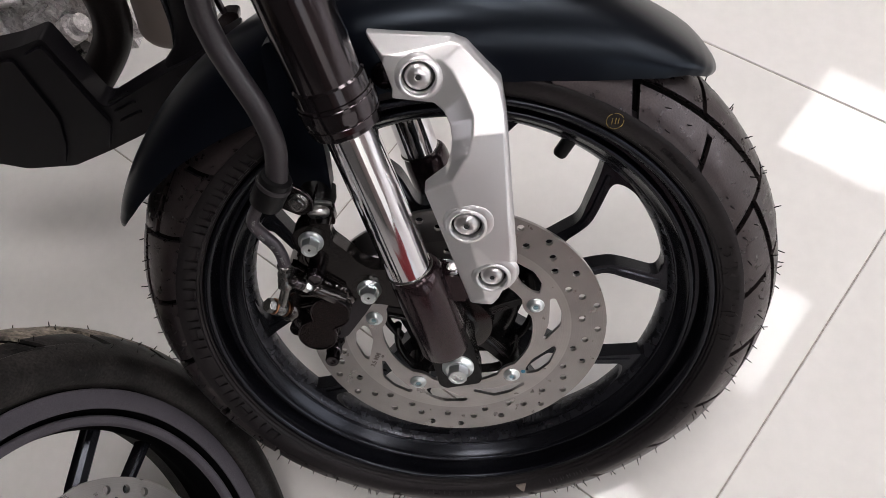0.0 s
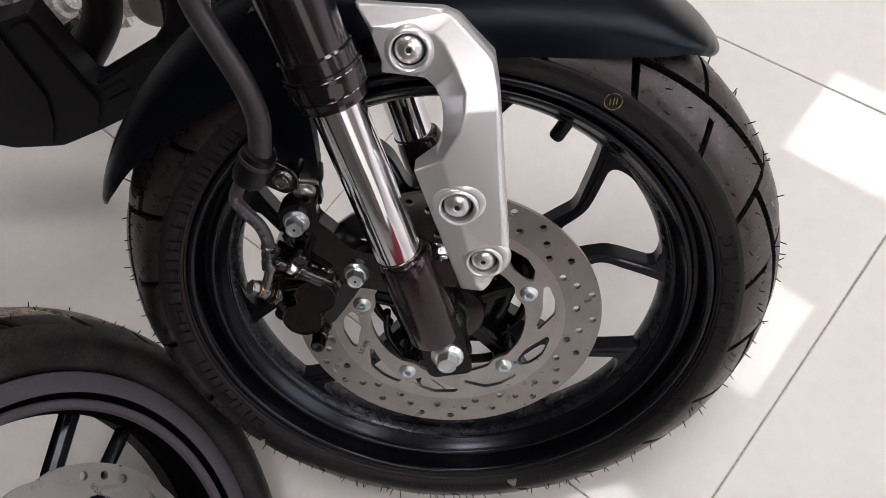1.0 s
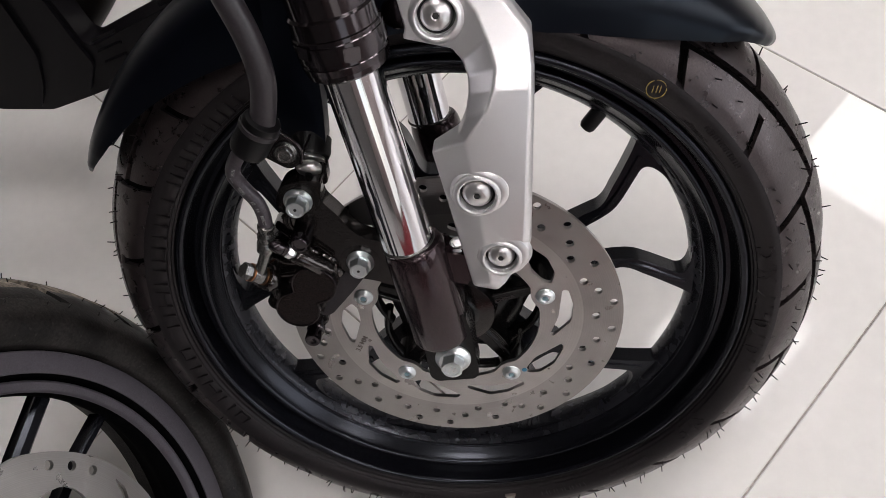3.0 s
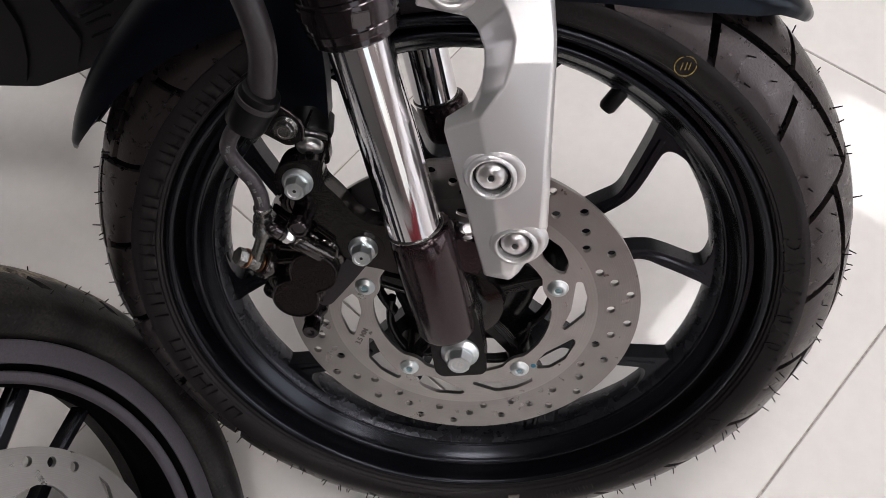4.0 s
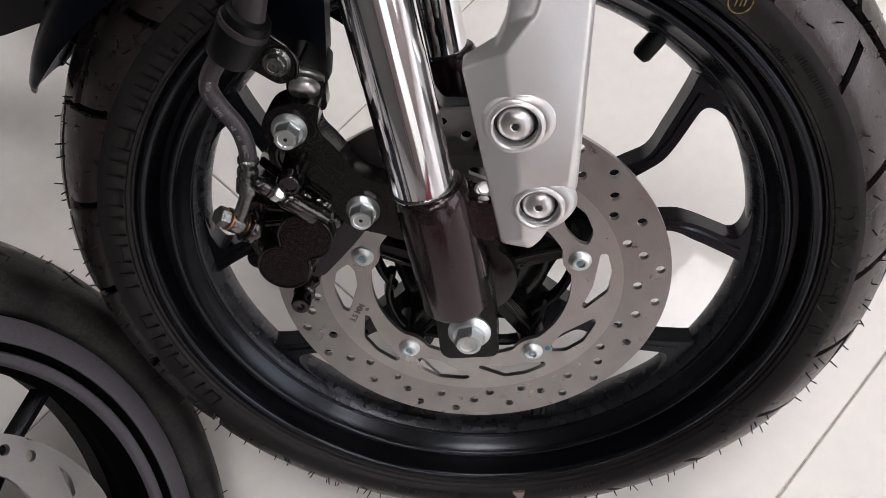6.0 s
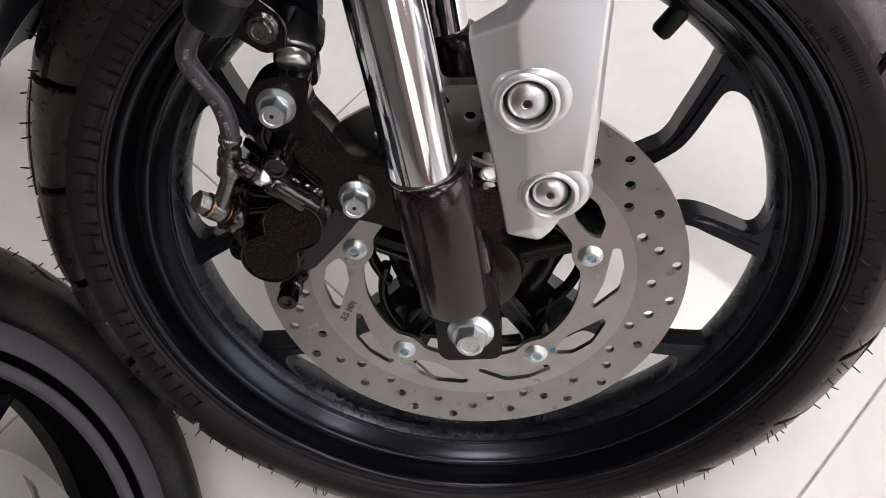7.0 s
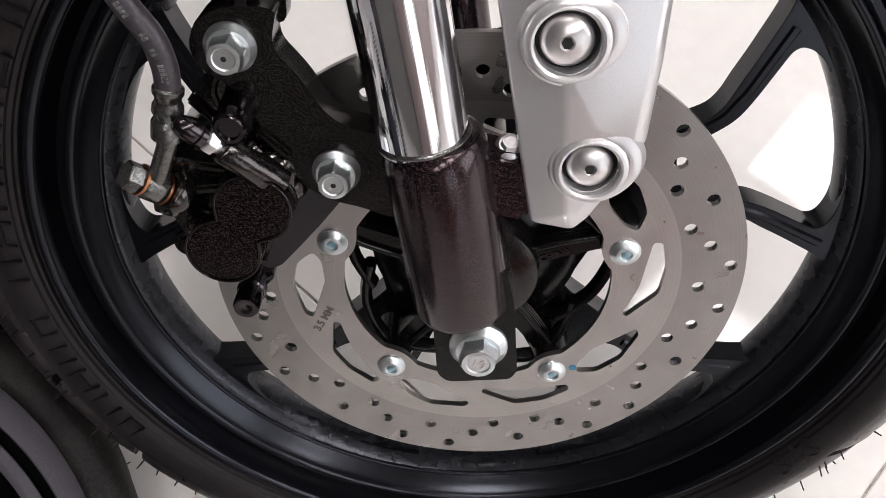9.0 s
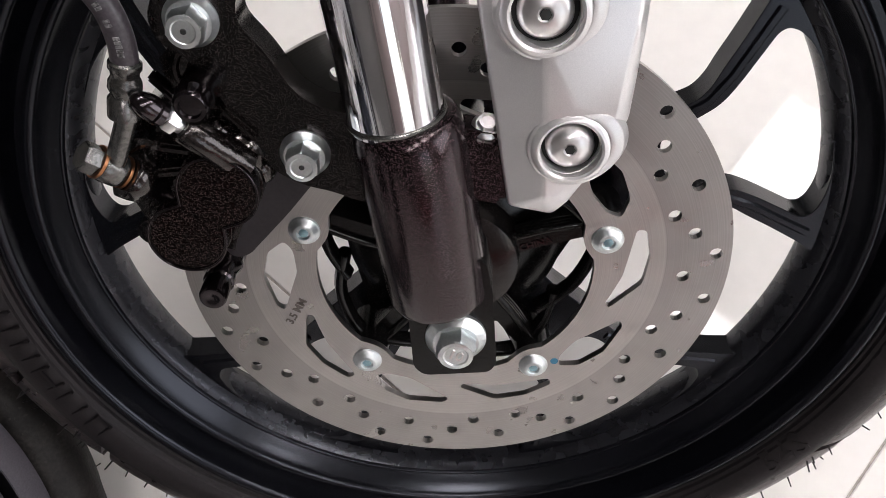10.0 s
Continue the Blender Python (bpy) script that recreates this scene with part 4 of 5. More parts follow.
# ---- fender ----
FENDER = [(43.5, 0.3125, 0.010, 0.3095), (44.5, 0.3145, 0.026, 0.3075), (46, 0.3160, 0.038, 0.3060), (48, 0.3170, 0.047, 0.3040), (50, 0.3170, 0.052, 0.3005), (52.4, 0.3170, 0.056, 0.2920),
          (55, 0.3170, 0.0575, 0.2850), (58, 0.3170, 0.0590, 0.2775), (62, 0.3170, 0.061, 0.2695), (66, 0.3170, 0.062, 0.2632), (74, 0.3170, 0.063, 0.2545), (85, 0.3165, 0.063, 0.2500), (97, 0.3160, 0.063, 0.2480),
          (108, 0.3155, 0.062, 0.2540), (120, 0.3155, 0.060, 0.2650), (132, 0.3155, 0.057, 0.2780), (142, 0.3160, 0.050, 0.2890), (150, 0.3160, 0.040, 0.2990),
          (154, 0.3155, 0.031, 0.3055), (156, 0.3150, 0.022, 0.3090)]


def fender_mesh():
    bm = bmesh.new()
    pts = [Vector(f) if len(f) == 3 else f for f in FENDER]
    rings = []
    n = 26
    dense = []
    for a, b in zip(FENDER, FENDER[1:]):
        for k in range(4):
            t = k / 4
            dense.append([a[q] + (b[q] - a[q]) * t for q in range(4)])
    dense.append(list(FENDER[-1]))
    for ang, top, hw, edge in dense:
        a = radians(ang)
        out, inn = [], []
        for k in range(n + 1):
            v = -90 + 180 * k / n
            y = YC + hw * (abs(math.sin(radians(v))) ** 0.9) * (1 if v > 0 else -1)
            r = edge + (top - edge) * math.cos(radians(v)) ** 0.62
            out.append(Vector((r * math.cos(a), y, r * math.sin(a))))
            y2 = YC + (hw - 0.0028) * (abs(math.sin(radians(v))) ** 0.9) * (1 if v > 0 else -1)
            r2 = edge + (top - 0.0032 - edge) * math.cos(radians(v)) ** 0.62
            inn.append(Vector((r2 * math.cos(a), y2, r2 * math.sin(a))))
        rings.append(out + inn[::-1])
    skin(bm, rings)
    return bm


fender = part("front_fender", fender_mesh(), FENDERPAINT, motorcycle, "matt dark front fender over the tyre", sharp=radians(60))


# ---- front brake caliper, its bracket and hose ----
BRACKET = [(-0.0800, 0.1560), (-0.0836, 0.1420), (-0.0727, 0.1290), (-0.0648, 0.1150), (-0.0560, 0.1085), (-0.0440, 0.1060), (-0.0300, 0.1040), (-0.0260, 0.0660),
           (-0.0400, 0.0655), (-0.0520, 0.0705), (-0.0640, 0.0730), (-0.0760, 0.0800), (-0.0860, 0.0960), (-0.0930, 0.1130), (-0.1020, 0.1265), (-0.1120, 0.1320),
           (-0.1150, 0.1420), (-0.1100, 0.1530), (-0.1010, 0.1555), (-0.0985, 0.1570), (-0.0935, 0.1575), (-0.0850, 0.1575)]
bracket = part("caliper_bracket", plate(rounded(BRACKET, 0.006, 4), [], -0.0370, -0.0215, 0.0036), CASTBLACK, motorcycle, "black cast bracket that carries the brake caliper")
part("stay_lug", plate(rounded([(-0.1010, 0.1500), (-0.1005, 0.1640), (-0.0960, 0.1715), (-0.0850, 0.1715), (-0.0790, 0.1640), (-0.0790, 0.1450)], 0.006, 4), [], -0.0235, -0.0140, 0.0020), CASTBLACK, bracket)
flange_bolt("bracket_bolt", (-0.0985, -0.0372, 0.1418), (0.02, -1, 0.0), 0.0073, ZINC, bracket, "zinc flange bolt", flange=1.38, height=1.15, turn=0.25)
flange_bolt("bracket_bolt", (-0.0618, -0.0372, 0.0885), (0.02, -1, 0.0), 0.0073, ZINC, bracket, "zinc flange bolt", flange=1.38, height=1.15, turn=0.5)
part("bolt_collar", turned((-0.0985, -0.030, 0.1418), (0, -1, 0), [(0.0150, -0.012), (0.0152, 0.006), (0.0145, 0.0073), (0.010, 0.0073)], 36), CASTBLACK, bracket)
part("bolt_collar", turned((-0.0618, -0.030, 0.0885), (0, -1, 0), [(0.0140, -0.006), (0.0150, 0.006), (0.0142, 0.0073), (0.010, 0.0073)], 36), CASTBLACK, bracket)
part("pad_carrier", plate(rounded([(-0.0590, 0.0700), (-0.0740, 0.0820), (-0.1000, 0.0560), (-0.1080, 0.0330), (-0.1010, 0.0240), (-0.0940, 0.0260), (-0.0740, 0.0500)], 0.004), [], -0.0240, -0.0090, 0.001),
     SLEEVE, bracket, "dull black brake pad carrier")


C1, C2 = Vector((-0.0962, 0, 0.0747)), Vector((-0.1119, 0, 0.0515))


def dome(bm, x, y, z, r, h, squash=1.0, way=(0, -1, 0)):
    """A rounded lump of the casting."""
    prof = [(r * 1.04, -0.012)] + [(r * math.cos(a), h * math.sin(a)) for a in (0, 0.25, 0.5, 0.75, 1.0, 1.25, 1.45)] + [(0, h)]
    turned((x, y, z), way, prof, 32, bm)


def figure_eight(r, waist=0.0092):
    """The outline round both cylinders, drawn in softly between them."""
    w = (C2 - C1).normalized()
    n = Vector((-w.z, 0, w.x))
    m, half = (C1 + C2) / 2, (C2 - C1).length / 2
    out = []
    for side in (1, -1):
        for k in range(27):
            a = radians(-132 + 264 * k / 26)
            u, v = side * (half + r * math.cos(a)), side * r * math.sin(a)
            q = m + w * u + n * v
            out.append(Vector((q.x, q.z)))
        q = m + n * (side * min(waist, r))
        out.append(Vector((q.x, q.z)))
    return out


def caliper_mesh():
    bm = bmesh.new()
    plate(figure_eight(0.0168), [], -0.0400, -0.0100, 0.0016, bm)
    plate(figure_eight(0.0160), [], -0.0470, -0.0380, 0.0012, bm)
    # outer body
    body = rounded([(-0.0775, 0.0760), (-0.0790, 0.0900), (-0.0880, 0.1010), (-0.0990, 0.1090), (-0.1100, 0.1080), (-0.1200, 0.0960), (-0.1290, 0.0860), (-0.1350, 0.0720),
                    (-0.1330, 0.0480), (-0.1230, 0.0350), (-0.1060, 0.0320), (-0.0960, 0.0440), (-0.0860, 0.0580)], 0.006)
    plate(body, [], -0.0330, -0.0080, 0.005, bm)
    # humps of the casting beside and over the pistons
    dome(bm, -0.0890, -0.0330, 0.0850, 0.0120, 0.0085)
    dome(bm, -0.0830, -0.0320, 0.0780, 0.0080, 0.0060)
    dome(bm, -0.0990, -0.0320, 0.0930, 0.0090, 0.0070)
    dome(bm, -0.1160, -0.0310, 0.0690, 0.0080, 0.0085)
    dome(bm, -0.1240, -0.0320, 0.0560, 0.0075, 0.0060)
    # ridges
    bar((-0.0800, -0.0350, 0.0950), (-0.0925, -0.0350, 0.1075), 0.0035, 0.010, 0.0014, bm)
    bar((-0.1040, -0.0350, 0.0880), (-0.1200, -0.0350, 0.0900), 0.0040, 0.010, 0.0014, bm)
    bar((-0.1090, -0.0360, 0.0800), (-0.1230, -0.0360, 0.0780), 0.0040, 0.010, 0.0014, bm)
    bar((-0.0960, -0.0300, 0.0560), (-0.1010, -0.0300, 0.0420), 0.0060, 0.014, 0.0020, bm)
    bar((-0.0900, -0.0300, 0.0600), (-0.0960, -0.0300, 0.0440), 0.0030, 0.016, 0.0012, bm)
    # the bridge over the disc's edge and the far half
    plate(rounded([(-0.1080, 0.1050), (-0.1240, 0.1000), (-0.1400, 0.0860), (-0.1430, 0.0600), (-0.1350, 0.0380), (-0.1240, 0.0400), (-0.1310, 0.0640), (-0.1240, 0.0880)], 0.005), [], -0.0240, 0.0260, 0.003, bm)
    plate(rounded([(-0.0900, 0.0960), (-0.1220, 0.1030), (-0.1400, 0.0820), (-0.1380, 0.0520), (-0.1200, 0.0360), (-0.0920, 0.0500)], 0.006), [], 0.0080, 0.0300, 0.003, bm)
    return bm


caliper = part("brake_caliper", caliper_mesh(), CALIPERBLACK, motorcycle, "black two-piston brake caliper over the disc")
part("piston_cap", plate(figure_eight(0.0149, 0.0084), [], -0.0478, -0.0460, 0.0007), PISTON, caliper, "rough brown-black piston cap")
# slide pin in its rubber sleeve, with the ear that holds it
part("slide_pin", turned((-0.0993, -0.020, 0.1168), (0.0, -1, -0.07), [(0.01008, -0.006), (0.01008, 0.0035), (0.00945, 0.005), (0.00792, 0.0056), (0.00756, 0.008), (0.0072, 0.024), (0.00756, 0.0252), (0.00756, 0.0275), (0.00693, 0.029), (0.00693, 0.0312), (0.00576, 0.033), (0.00432, 0.033), (0.00396, 0.0318), (0.0, 0.0318)], 32), TUBEBLACK, caliper, "glossy black sleeve of the slide pin")
part("pin_ear", plate(rounded([(-0.0800, 0.1010), (-0.0850, 0.1200), (-0.0930, 0.1310), (-0.1050, 0.1310), (-0.1150, 0.1240), (-0.1180, 0.1150), (-0.1120, 0.1010)], 0.006), [], -0.0240, -0.0120, 0.002), CALIPERBLACK, caliper)
part("ear_rib", bar((-0.1165, -0.0250, 0.1200), (-0.1075, -0.0250, 0.1290), 0.0030, 0.006, 0.001), CALIPERBLACK, caliper)
part("ear_rib", bar((-0.0952, -0.0250, 0.1130), (-0.0924, -0.0300, 0.0905), 0.0026, 0.010, 0.001), TUBEBLACK, caliper)
part("ear_rib", bar((-0.1225, -0.0240, 0.1140), (-0.1135, -0.0240, 0.1040), 0.0026, 0.008, 0.001), TUBEBLACK, caliper)
part("pin_collar", turned((-0.0993, -0.0215, 0.1172), (0, -1, -0.07), [(0.0102, 0), (0.0138, 0.0004), (0.0138, 0.0052), (0.0128, 0.0064), (0.0114, 0.0064), (0.0106, 0.0050)], 36), CALIPERBLACK, caliper)
part("cap_rim", plate(figure_eight(0.0166, 0.0104), [figure_eight(0.0155, 0.0090)], -0.0484, -0.0462, 0.0004), TUBEBLACK, caliper, "glossy raised edge round the caps")
_b0, _b1 = Vector((-0.0905, -0.0405, 0.0873)), Vector((-0.1174, -0.0580, 0.1213))
_bw = (_b1 - _b0).normalized()
part("bleed_boss", turned(_b0, _bw, [(0.0082, -0.006), (0.0072, 0.004), (0.0066, 0.010), (0.0060, 0.0240), (0.0050, 0.0252), (0, 0.0252)], 24), CALIPERBLACK, caliper)
part("bleed_screw", turned(_b0 + _bw * 0.0248, _bw, [(0.0030, 0), (0.0030, 0.003), (0.0028, 0.010), (0, 0.010)], 20), BRIGHT, caliper, "bright bleed screw")
part("bleed_nut", hex_head(0.0048, 0.0044, _b0 + _bw * 0.0278, _bw), BRIGHT, caliper)
part("bleed_cap", turned(_b0 + _bw * 0.0326, _bw, [(0.0042, 0), (0.0050, 0.001), (0.0050, 0.0035), (0.0044, 0.0040), (0.0050, 0.0046), (0.0050, 0.0072), (0.0046, 0.0095), (0.0034, 0.0125), (0.0016, 0.0140), (0, 0.0142)], 24), TUBEBLACK, caliper, "black rubber bleed cap")
_j0, _j1 = Vector((-0.1150, -0.0300, 0.0600)), Vector((-0.1422, -0.0500, 0.0905))
_jw = (_j1 - _j0).normalized()


def along(d):
    return _j0 + _jw * d


part("banjo_port", turned(_j0, _jw, [(0.0072, 0), (0.0066, 0.004), (0.0062, 0.0200), (0.0070, 0.0212), (0.0070, 0.0225), (0, 0.0225)], 28), TUBEBLACK, caliper)
part("port_block", turned(along(0.0222), _jw, [(0, 0), (0.0098, 0.0002), (0.0104, 0.0010), (0.0104, 0.0066), (0.0096, 0.0076), (0, 0.0078)], 8), CALIPERBLACK, caliper)
part("port_shoulder", plate(rounded([(-0.1370, 0.0745), (-0.1350, 0.0892), (-0.1270, 0.0930), (-0.1192, 0.0905), (-0.1232, 0.0815), (-0.1290, 0.0715)], 0.0018, 3), [], -0.0370, -0.0200, 0.0012), CALIPERBLACK, caliper)
for _d in (0.0303, 0.0414):
    part("copper_washer", turned(along(_d), _jw, [(0.00516, 0), (0.00688, 0), (0.00688, 0.0012), (0.00516, 0.0012)], 28), COPPER, caliper, "copper sealing washer")
part("banjo_eye", turned(along(0.0316), _jw, [(0.00504, 0), (0.00638, 0.0004), (0.00706, 0.002), (0.00706, 0.0076), (0.00638, 0.0094), (0.00504, 0.0096)], 28), FITTING, caliper, "grey metal banjo fitting")
part("banjo_bolt", hex_head(0.0062, 0.0065, along(0.0428), _jw, None, 0.15), FITTING, caliper, "plated banjo bolt")
part("lower_pin", turned((-0.1075, -0.006, 0.0165), (0, -1, 0), [(0.0080, -0.004), (0.0080, 0.012), (0.0072, 0.0130), (0.0060, 0.0200), (0.0060, 0.0215), (0.0070, 0.0225), (0.0070, 0.0262), (0.0062, 0.0272), (0.0062, 0.0370), (0.0054, 0.0386), (0.0020, 0.0388), (0, 0.0380)], 28), TUBEBLACK, caliper, "blackened pin bolt")
part("pin_arm", bar((-0.1000, -0.0180, 0.0420), (-0.1070, -0.0140, 0.0180), 0.0130, 0.016, 0.003), CALIPERBLACK, caliper)
part("ear_tab", turned((-0.1385, -0.010, 0.0330), (-0.1, -1, 0), [(0.0068, -0.01), (0.0068, 0.008), (0.0058, 0.0095), (0.0036, 0.0095), (0.003, 0.007), (0, 0.007)], 22), CALIPERBLACK, caliper)

# brake hose: a thick sleeve above, a thin hose below and a pressed fitting
HOSE_TOP = [(-0.048, -0.085, 0.520), (-0.098, -0.072, 0.420), (-0.1165, -0.064, 0.352), (-0.1165, -0.060, 0.322), (-0.1095, -0.060, 0.2970), (-0.1005, -0.060, 0.268), (-0.0975, -0.060, 0.241), (-0.1035, -0.060, 0.2130)]
brake_hose = part("brake_hose", tube(HOSE_TOP, 0.0080, 24), SLEEVE, motorcycle, "dark grey sleeved brake hose")
HOSE_LOW = [(-0.1200, -0.058, 0.1960), (-0.1290, -0.055, 0.1840), (-0.1330, -0.052, 0.1730), (-0.1290, -0.050, 0.1610), (-0.1225, -0.050, 0.1500), (-0.1200, -0.050, 0.1380), (-0.1208, -0.050, 0.1270)]
part("lower_hose", tube(HOSE_LOW, 0.0049, 20), GREYHOSE, brake_hose, "thin dark grey rubber hose with faint print")
_g0, _g1 = Vector((-0.1035, -0.060, 0.2150)), Vector((-0.1250, -0.058, 0.1830))
_gw = (_g1 - _g0).normalized()
part("grommet", turned(_g0, _gw, [(0.0090, -0.003), (0.0116, -0.002), (0.0124, 0.002), (0.0112, 0.005), (0.0116, 0.0056), (0.0124, 0.009), (0.0124, 0.021), (0.0116, 0.024), (0.0080, 0.026)], 36), HOSE, brake_hose, "rubber grommet in a metal clamp")
part("clamp_band", turned(_g0 + _gw * 0.0022, _gw, [(0.0118, 0), (0.0131, 0.0004), (0.0131, 0.0036), (0.0118, 0.0040)], 36), SLEEVE, brake_hose, "grey clamp band")
_f0, _f1 = Vector((-0.1203, -0.050, 0.1305)), Vector((-0.1255, -0.050, 0.1050))
_fw = (_f1 - _f0).normalized()
part("hose_fitting", turned(_f0, _fw, [(0.00464, -0.001), (0.00592, 0), (0.00592, 0.0022), (0.00512, 0.0034), (0.00496, 0.0055), (0.00592, 0.0075), (0.00608, 0.01), (0.00512, 0.012), (0.00512, 0.013), (0.00624, 0.0145), (0.00624, 0.0215), (0.00496, 0.0222), (0.00416, 0.0224)], 26), FITTING, brake_hose, "grey crimped hose fitting")
part("fitting_neck", tube([(-0.1243, -0.050, 0.1085), (-0.1285, -0.049, 0.0990), (-0.1350, -0.0475, 0.0850)], 0.0040, 18, flat=0.8), FITTING, brake_hose)
# white print on the hose, unreadable: short bars
_low = smooth_path(HOSE_LOW)
for _i, _n, _up in ((10, 5, 0.0012), (16, 3, -0.0006), (22, 4, 0.0), (30, 2, 0.0), (34, 2, 0.0), (38, 5, 0.0008)):
    for _k in range(_n):
        _p = _low[min(_i + _k, len(_low) - 2)]
        _d = (_low[min(_i + _k, len(_low) - 2) + 1] - _p).normalized()
        _side = _d.cross(Vector((0, 1, 0))).normalized()
        part("print_bar", bar(_p + _side * _up + Vector((0, -0.00475, 0)) - _d * 0.0006, _p + _side * _up + Vector((0, -0.00475, 0)) + _d * 0.0006, 0.0023 if _n != 3 else 0.0009, 0.0006, 0.0001), WHITEINK, brake_hose)

# hose bracket: a folded black strip with a bolt
HB = rounded([(-0.1180, 0.2040), (-0.1040, 0.2080), (-0.0905, 0.1975), (-0.0850, 0.1890), (-0.0865, 0.1790), (-0.0960, 0.1745), (-0.1130, 0.1860)], 0.005)
hose_bracket = part("hose_bracket", plate(HB, [], -0.0500, -0.0475, 0.0006), CASTBLACK, motorcycle, "black folded strip that holds the hose clamp")
part("strip_fold", block((0.0016, 0.022, 0.012), 0.0006, pose(-0.0862, -0.0385, 0.1830, 0, 20, 0)), CASTBLACK, hose_bracket)
part("strip_lip", tube([(-0.1035, -0.0506, 0.2072), (-0.0908, -0.0506, 0.1970), (-0.0856, -0.0506, 0.1888), (-0.0868, -0.0506, 0.1798)], 0.0011, 10), TUBEBLACK, hose_bracket)
flange_bolt("strip_bolt", (-0.0960, -0.0500, 0.1880), (0, -1, 0), 0.0056, FITTING, hose_bracket, "dull dark steel bolt", flange=1.4, height=0.6)

# fender stay with its rubber-seated screw
STAY = rounded([(-0.1010, 0.3000), (-0.1050, 0.2300), (-0.1055, 0.1840), (-0.1000, 0.1660), (-0.0860, 0.1640), (-0.0770, 0.1740), (-0.0745, 0.2060), (-0.0740, 0.2500), (-0.0640, 0.3000)], 0.008)
stay = part("fender_stay", plate(STAY, [], -0.0210, -0.0060, 0.004), FENDERPAINT, motorcycle, "dark fender stay running down to the caliper bracket")
part("stay_boss", turned((-0.0900, -0.016, 0.1720), (0, -0.75, -0.66), [(0.0150, -0.006), (0.0150, 0.004), (0.0138, 0.0075), (0.0115, 0.0082), (0.010, 0.006), (0, 0.006)], 32), HOSE, stay, "black rubber bush")
part("stay_washer", turned((-0.0900, -0.0225, 0.1660), (0, -0.80, -0.60), [(0.0110, -0.002), (0.0112, 0.0016), (0.0060, 0.0020), (0, 0.0020)], 32), BRIGHT, stay, "bright steel washer")
button_bolt("stay_screw", (-0.0898, -0.0262, 0.1612), (0, -0.85, -0.52), 0.0086, BRIGHT, stay, "bright domed screw", socket=0.32, height=0.5)

# ---- smaller things on the wheel ----
part("valve_stem", turned((0.1218, 0.0470, 0.1749), (-0.0202, -0.002, -0.0275), [(0.0095, -0.026), (0.0080, -0.016), (0.0060, -0.004), (0.0054, 0.010), (0.0062, 0.0115), (0.0062, 0.0310), (0.0048, 0.0335), (0, 0.0340)], 22), HOSE, front_wheel, "black rubber valve stem with cap")
part("valve_band", turned((0.1218, 0.0470, 0.1749), (-0.0202, -0.002, -0.0275), [(0.0050, 0.0068), (0.0057, 0.0070), (0.0057, 0.0096), (0.0050, 0.0098)], 22), BLUEINK, front_wheel, "blue band on the valve")
# hub casting behind the fork and its raised word
part("axle_spacer", turned((0.0, 0.020, 0.0), (0, -1, 0), [(0.024, 0), (0.0225, 0.012), (0.0195, 0.016), (0.0160, 0.017), (0.0160, 0.045)], 36), HUBBLACK, motorcycle)
_w = lettering("CHINA", 0.0054, 0.0010)
bmesh.ops.transform(_w, matrix=pose(0.0405, 0.0120, 0.0108, 0, -22, 0), verts=_w.verts)
part("raised_word", _w, TUBEBLACK, front_wheel, "raised casting word CHINA")
_w = lettering("3.5 MM", 0.0062, 0.0003)
bmesh.ops.transform(_w, matrix=pose(-0.0805, -0.0022, -0.0270, 0, -62, 0), verts=_w.verts)
part("stamped_size", _w, STAMP, front_wheel, "stamped size 3.5 MM")
part("blue_mark", turned((0.0560, -0.0021, -0.0570), (0, -1, 0), [(0.0022, 0), (0.0020, 0.0003), (0, 0.0003)], 12), BLUEINK, front_wheel, "blue paint dab")

# raised lettering on the tyre's side
def side_word(text, radius, angle, size, inward, depth=0.0010, name="raised_letters", label=""):
    bm = lettering(text, size, depth, 1.22)
    ring_wrap(bm, radius, angle, lambda r: sidewall(min(max(r, 0.234), 0.2545)) - depth * 0.3, inward)
    part(name, bm, RUBBER, front_wheel, label)


side_word("110/70-17 M/C", 0.2445, 0.8, 0.0178, True, label="raised tyre size 110/70-17 M/C")
side_word("54S", 0.2435, -33.2, 0.0180, True, label="raised tyre rating 54S")
# further moulded words that are a make or cannot be read: plain raised bars
def side_bars(a0, a1, count, radius, height, seed, depth=0.0007):
    """Moulded writing that stays plain: each character is two thin upright strokes, some with a stroke across."""
    rnd = random.Random(seed)
    pitch = (a1 - a0) / count

    def stroke(a, r, tall, wide):
        y = sidewall(r) - depth * 0.2
        return block((tall, depth * 2, wide), 0.0003, Matrix.Translation((r * math.cos(a), y, r * math.sin(a))) @ Matrix.Rotation(-a, 4, "Y") @ Matrix.Rotation(-0.10, 4, "Z"))
    for k in range(count):
        a = radians(a0 + pitch * (k + 0.5))
        half = abs(radians(pitch)) * rnd.uniform(0.24, 0.34)
        thin = min(0.0016, height * 0.22)
        bm = stroke(a - half, radius, height, thin)
        merge(bm, stroke(a + half, radius, height, thin))
        if k % 2 == 0:
            merge(bm, stroke(a, radius + rnd.choice((-0.3, 0.0, 0.38)) * height, thin, half * 2 * radius))
        part("raised_bar", bm, RUBBER, front_wheel)


side_bars(124, 148, 6, 0.2430, 0.0110, 1, 0.0012)
side_bars(150, 184, 6, 0.2430, 0.0110, 2, 0.0012)
side_bars(188, 214, 5, 0.2430, 0.0110, 3, 0.0012)
side_bars(-46, -56, 9, 0.2440, 0.0050, 4, 0.0004)
side_bars(-62, -73, 6, 0.2440, 0.0060, 5, 0.0004)
side_bars(-90, -106, 6, 0.2455, 0.0070, 6, 0.0006)
side_bars(34, 44, 9, 0.2470, 0.0045, 7, 0.0004)
side_bars(41, 47, 6, 0.2400, 0.0035, 8, 0.0004)
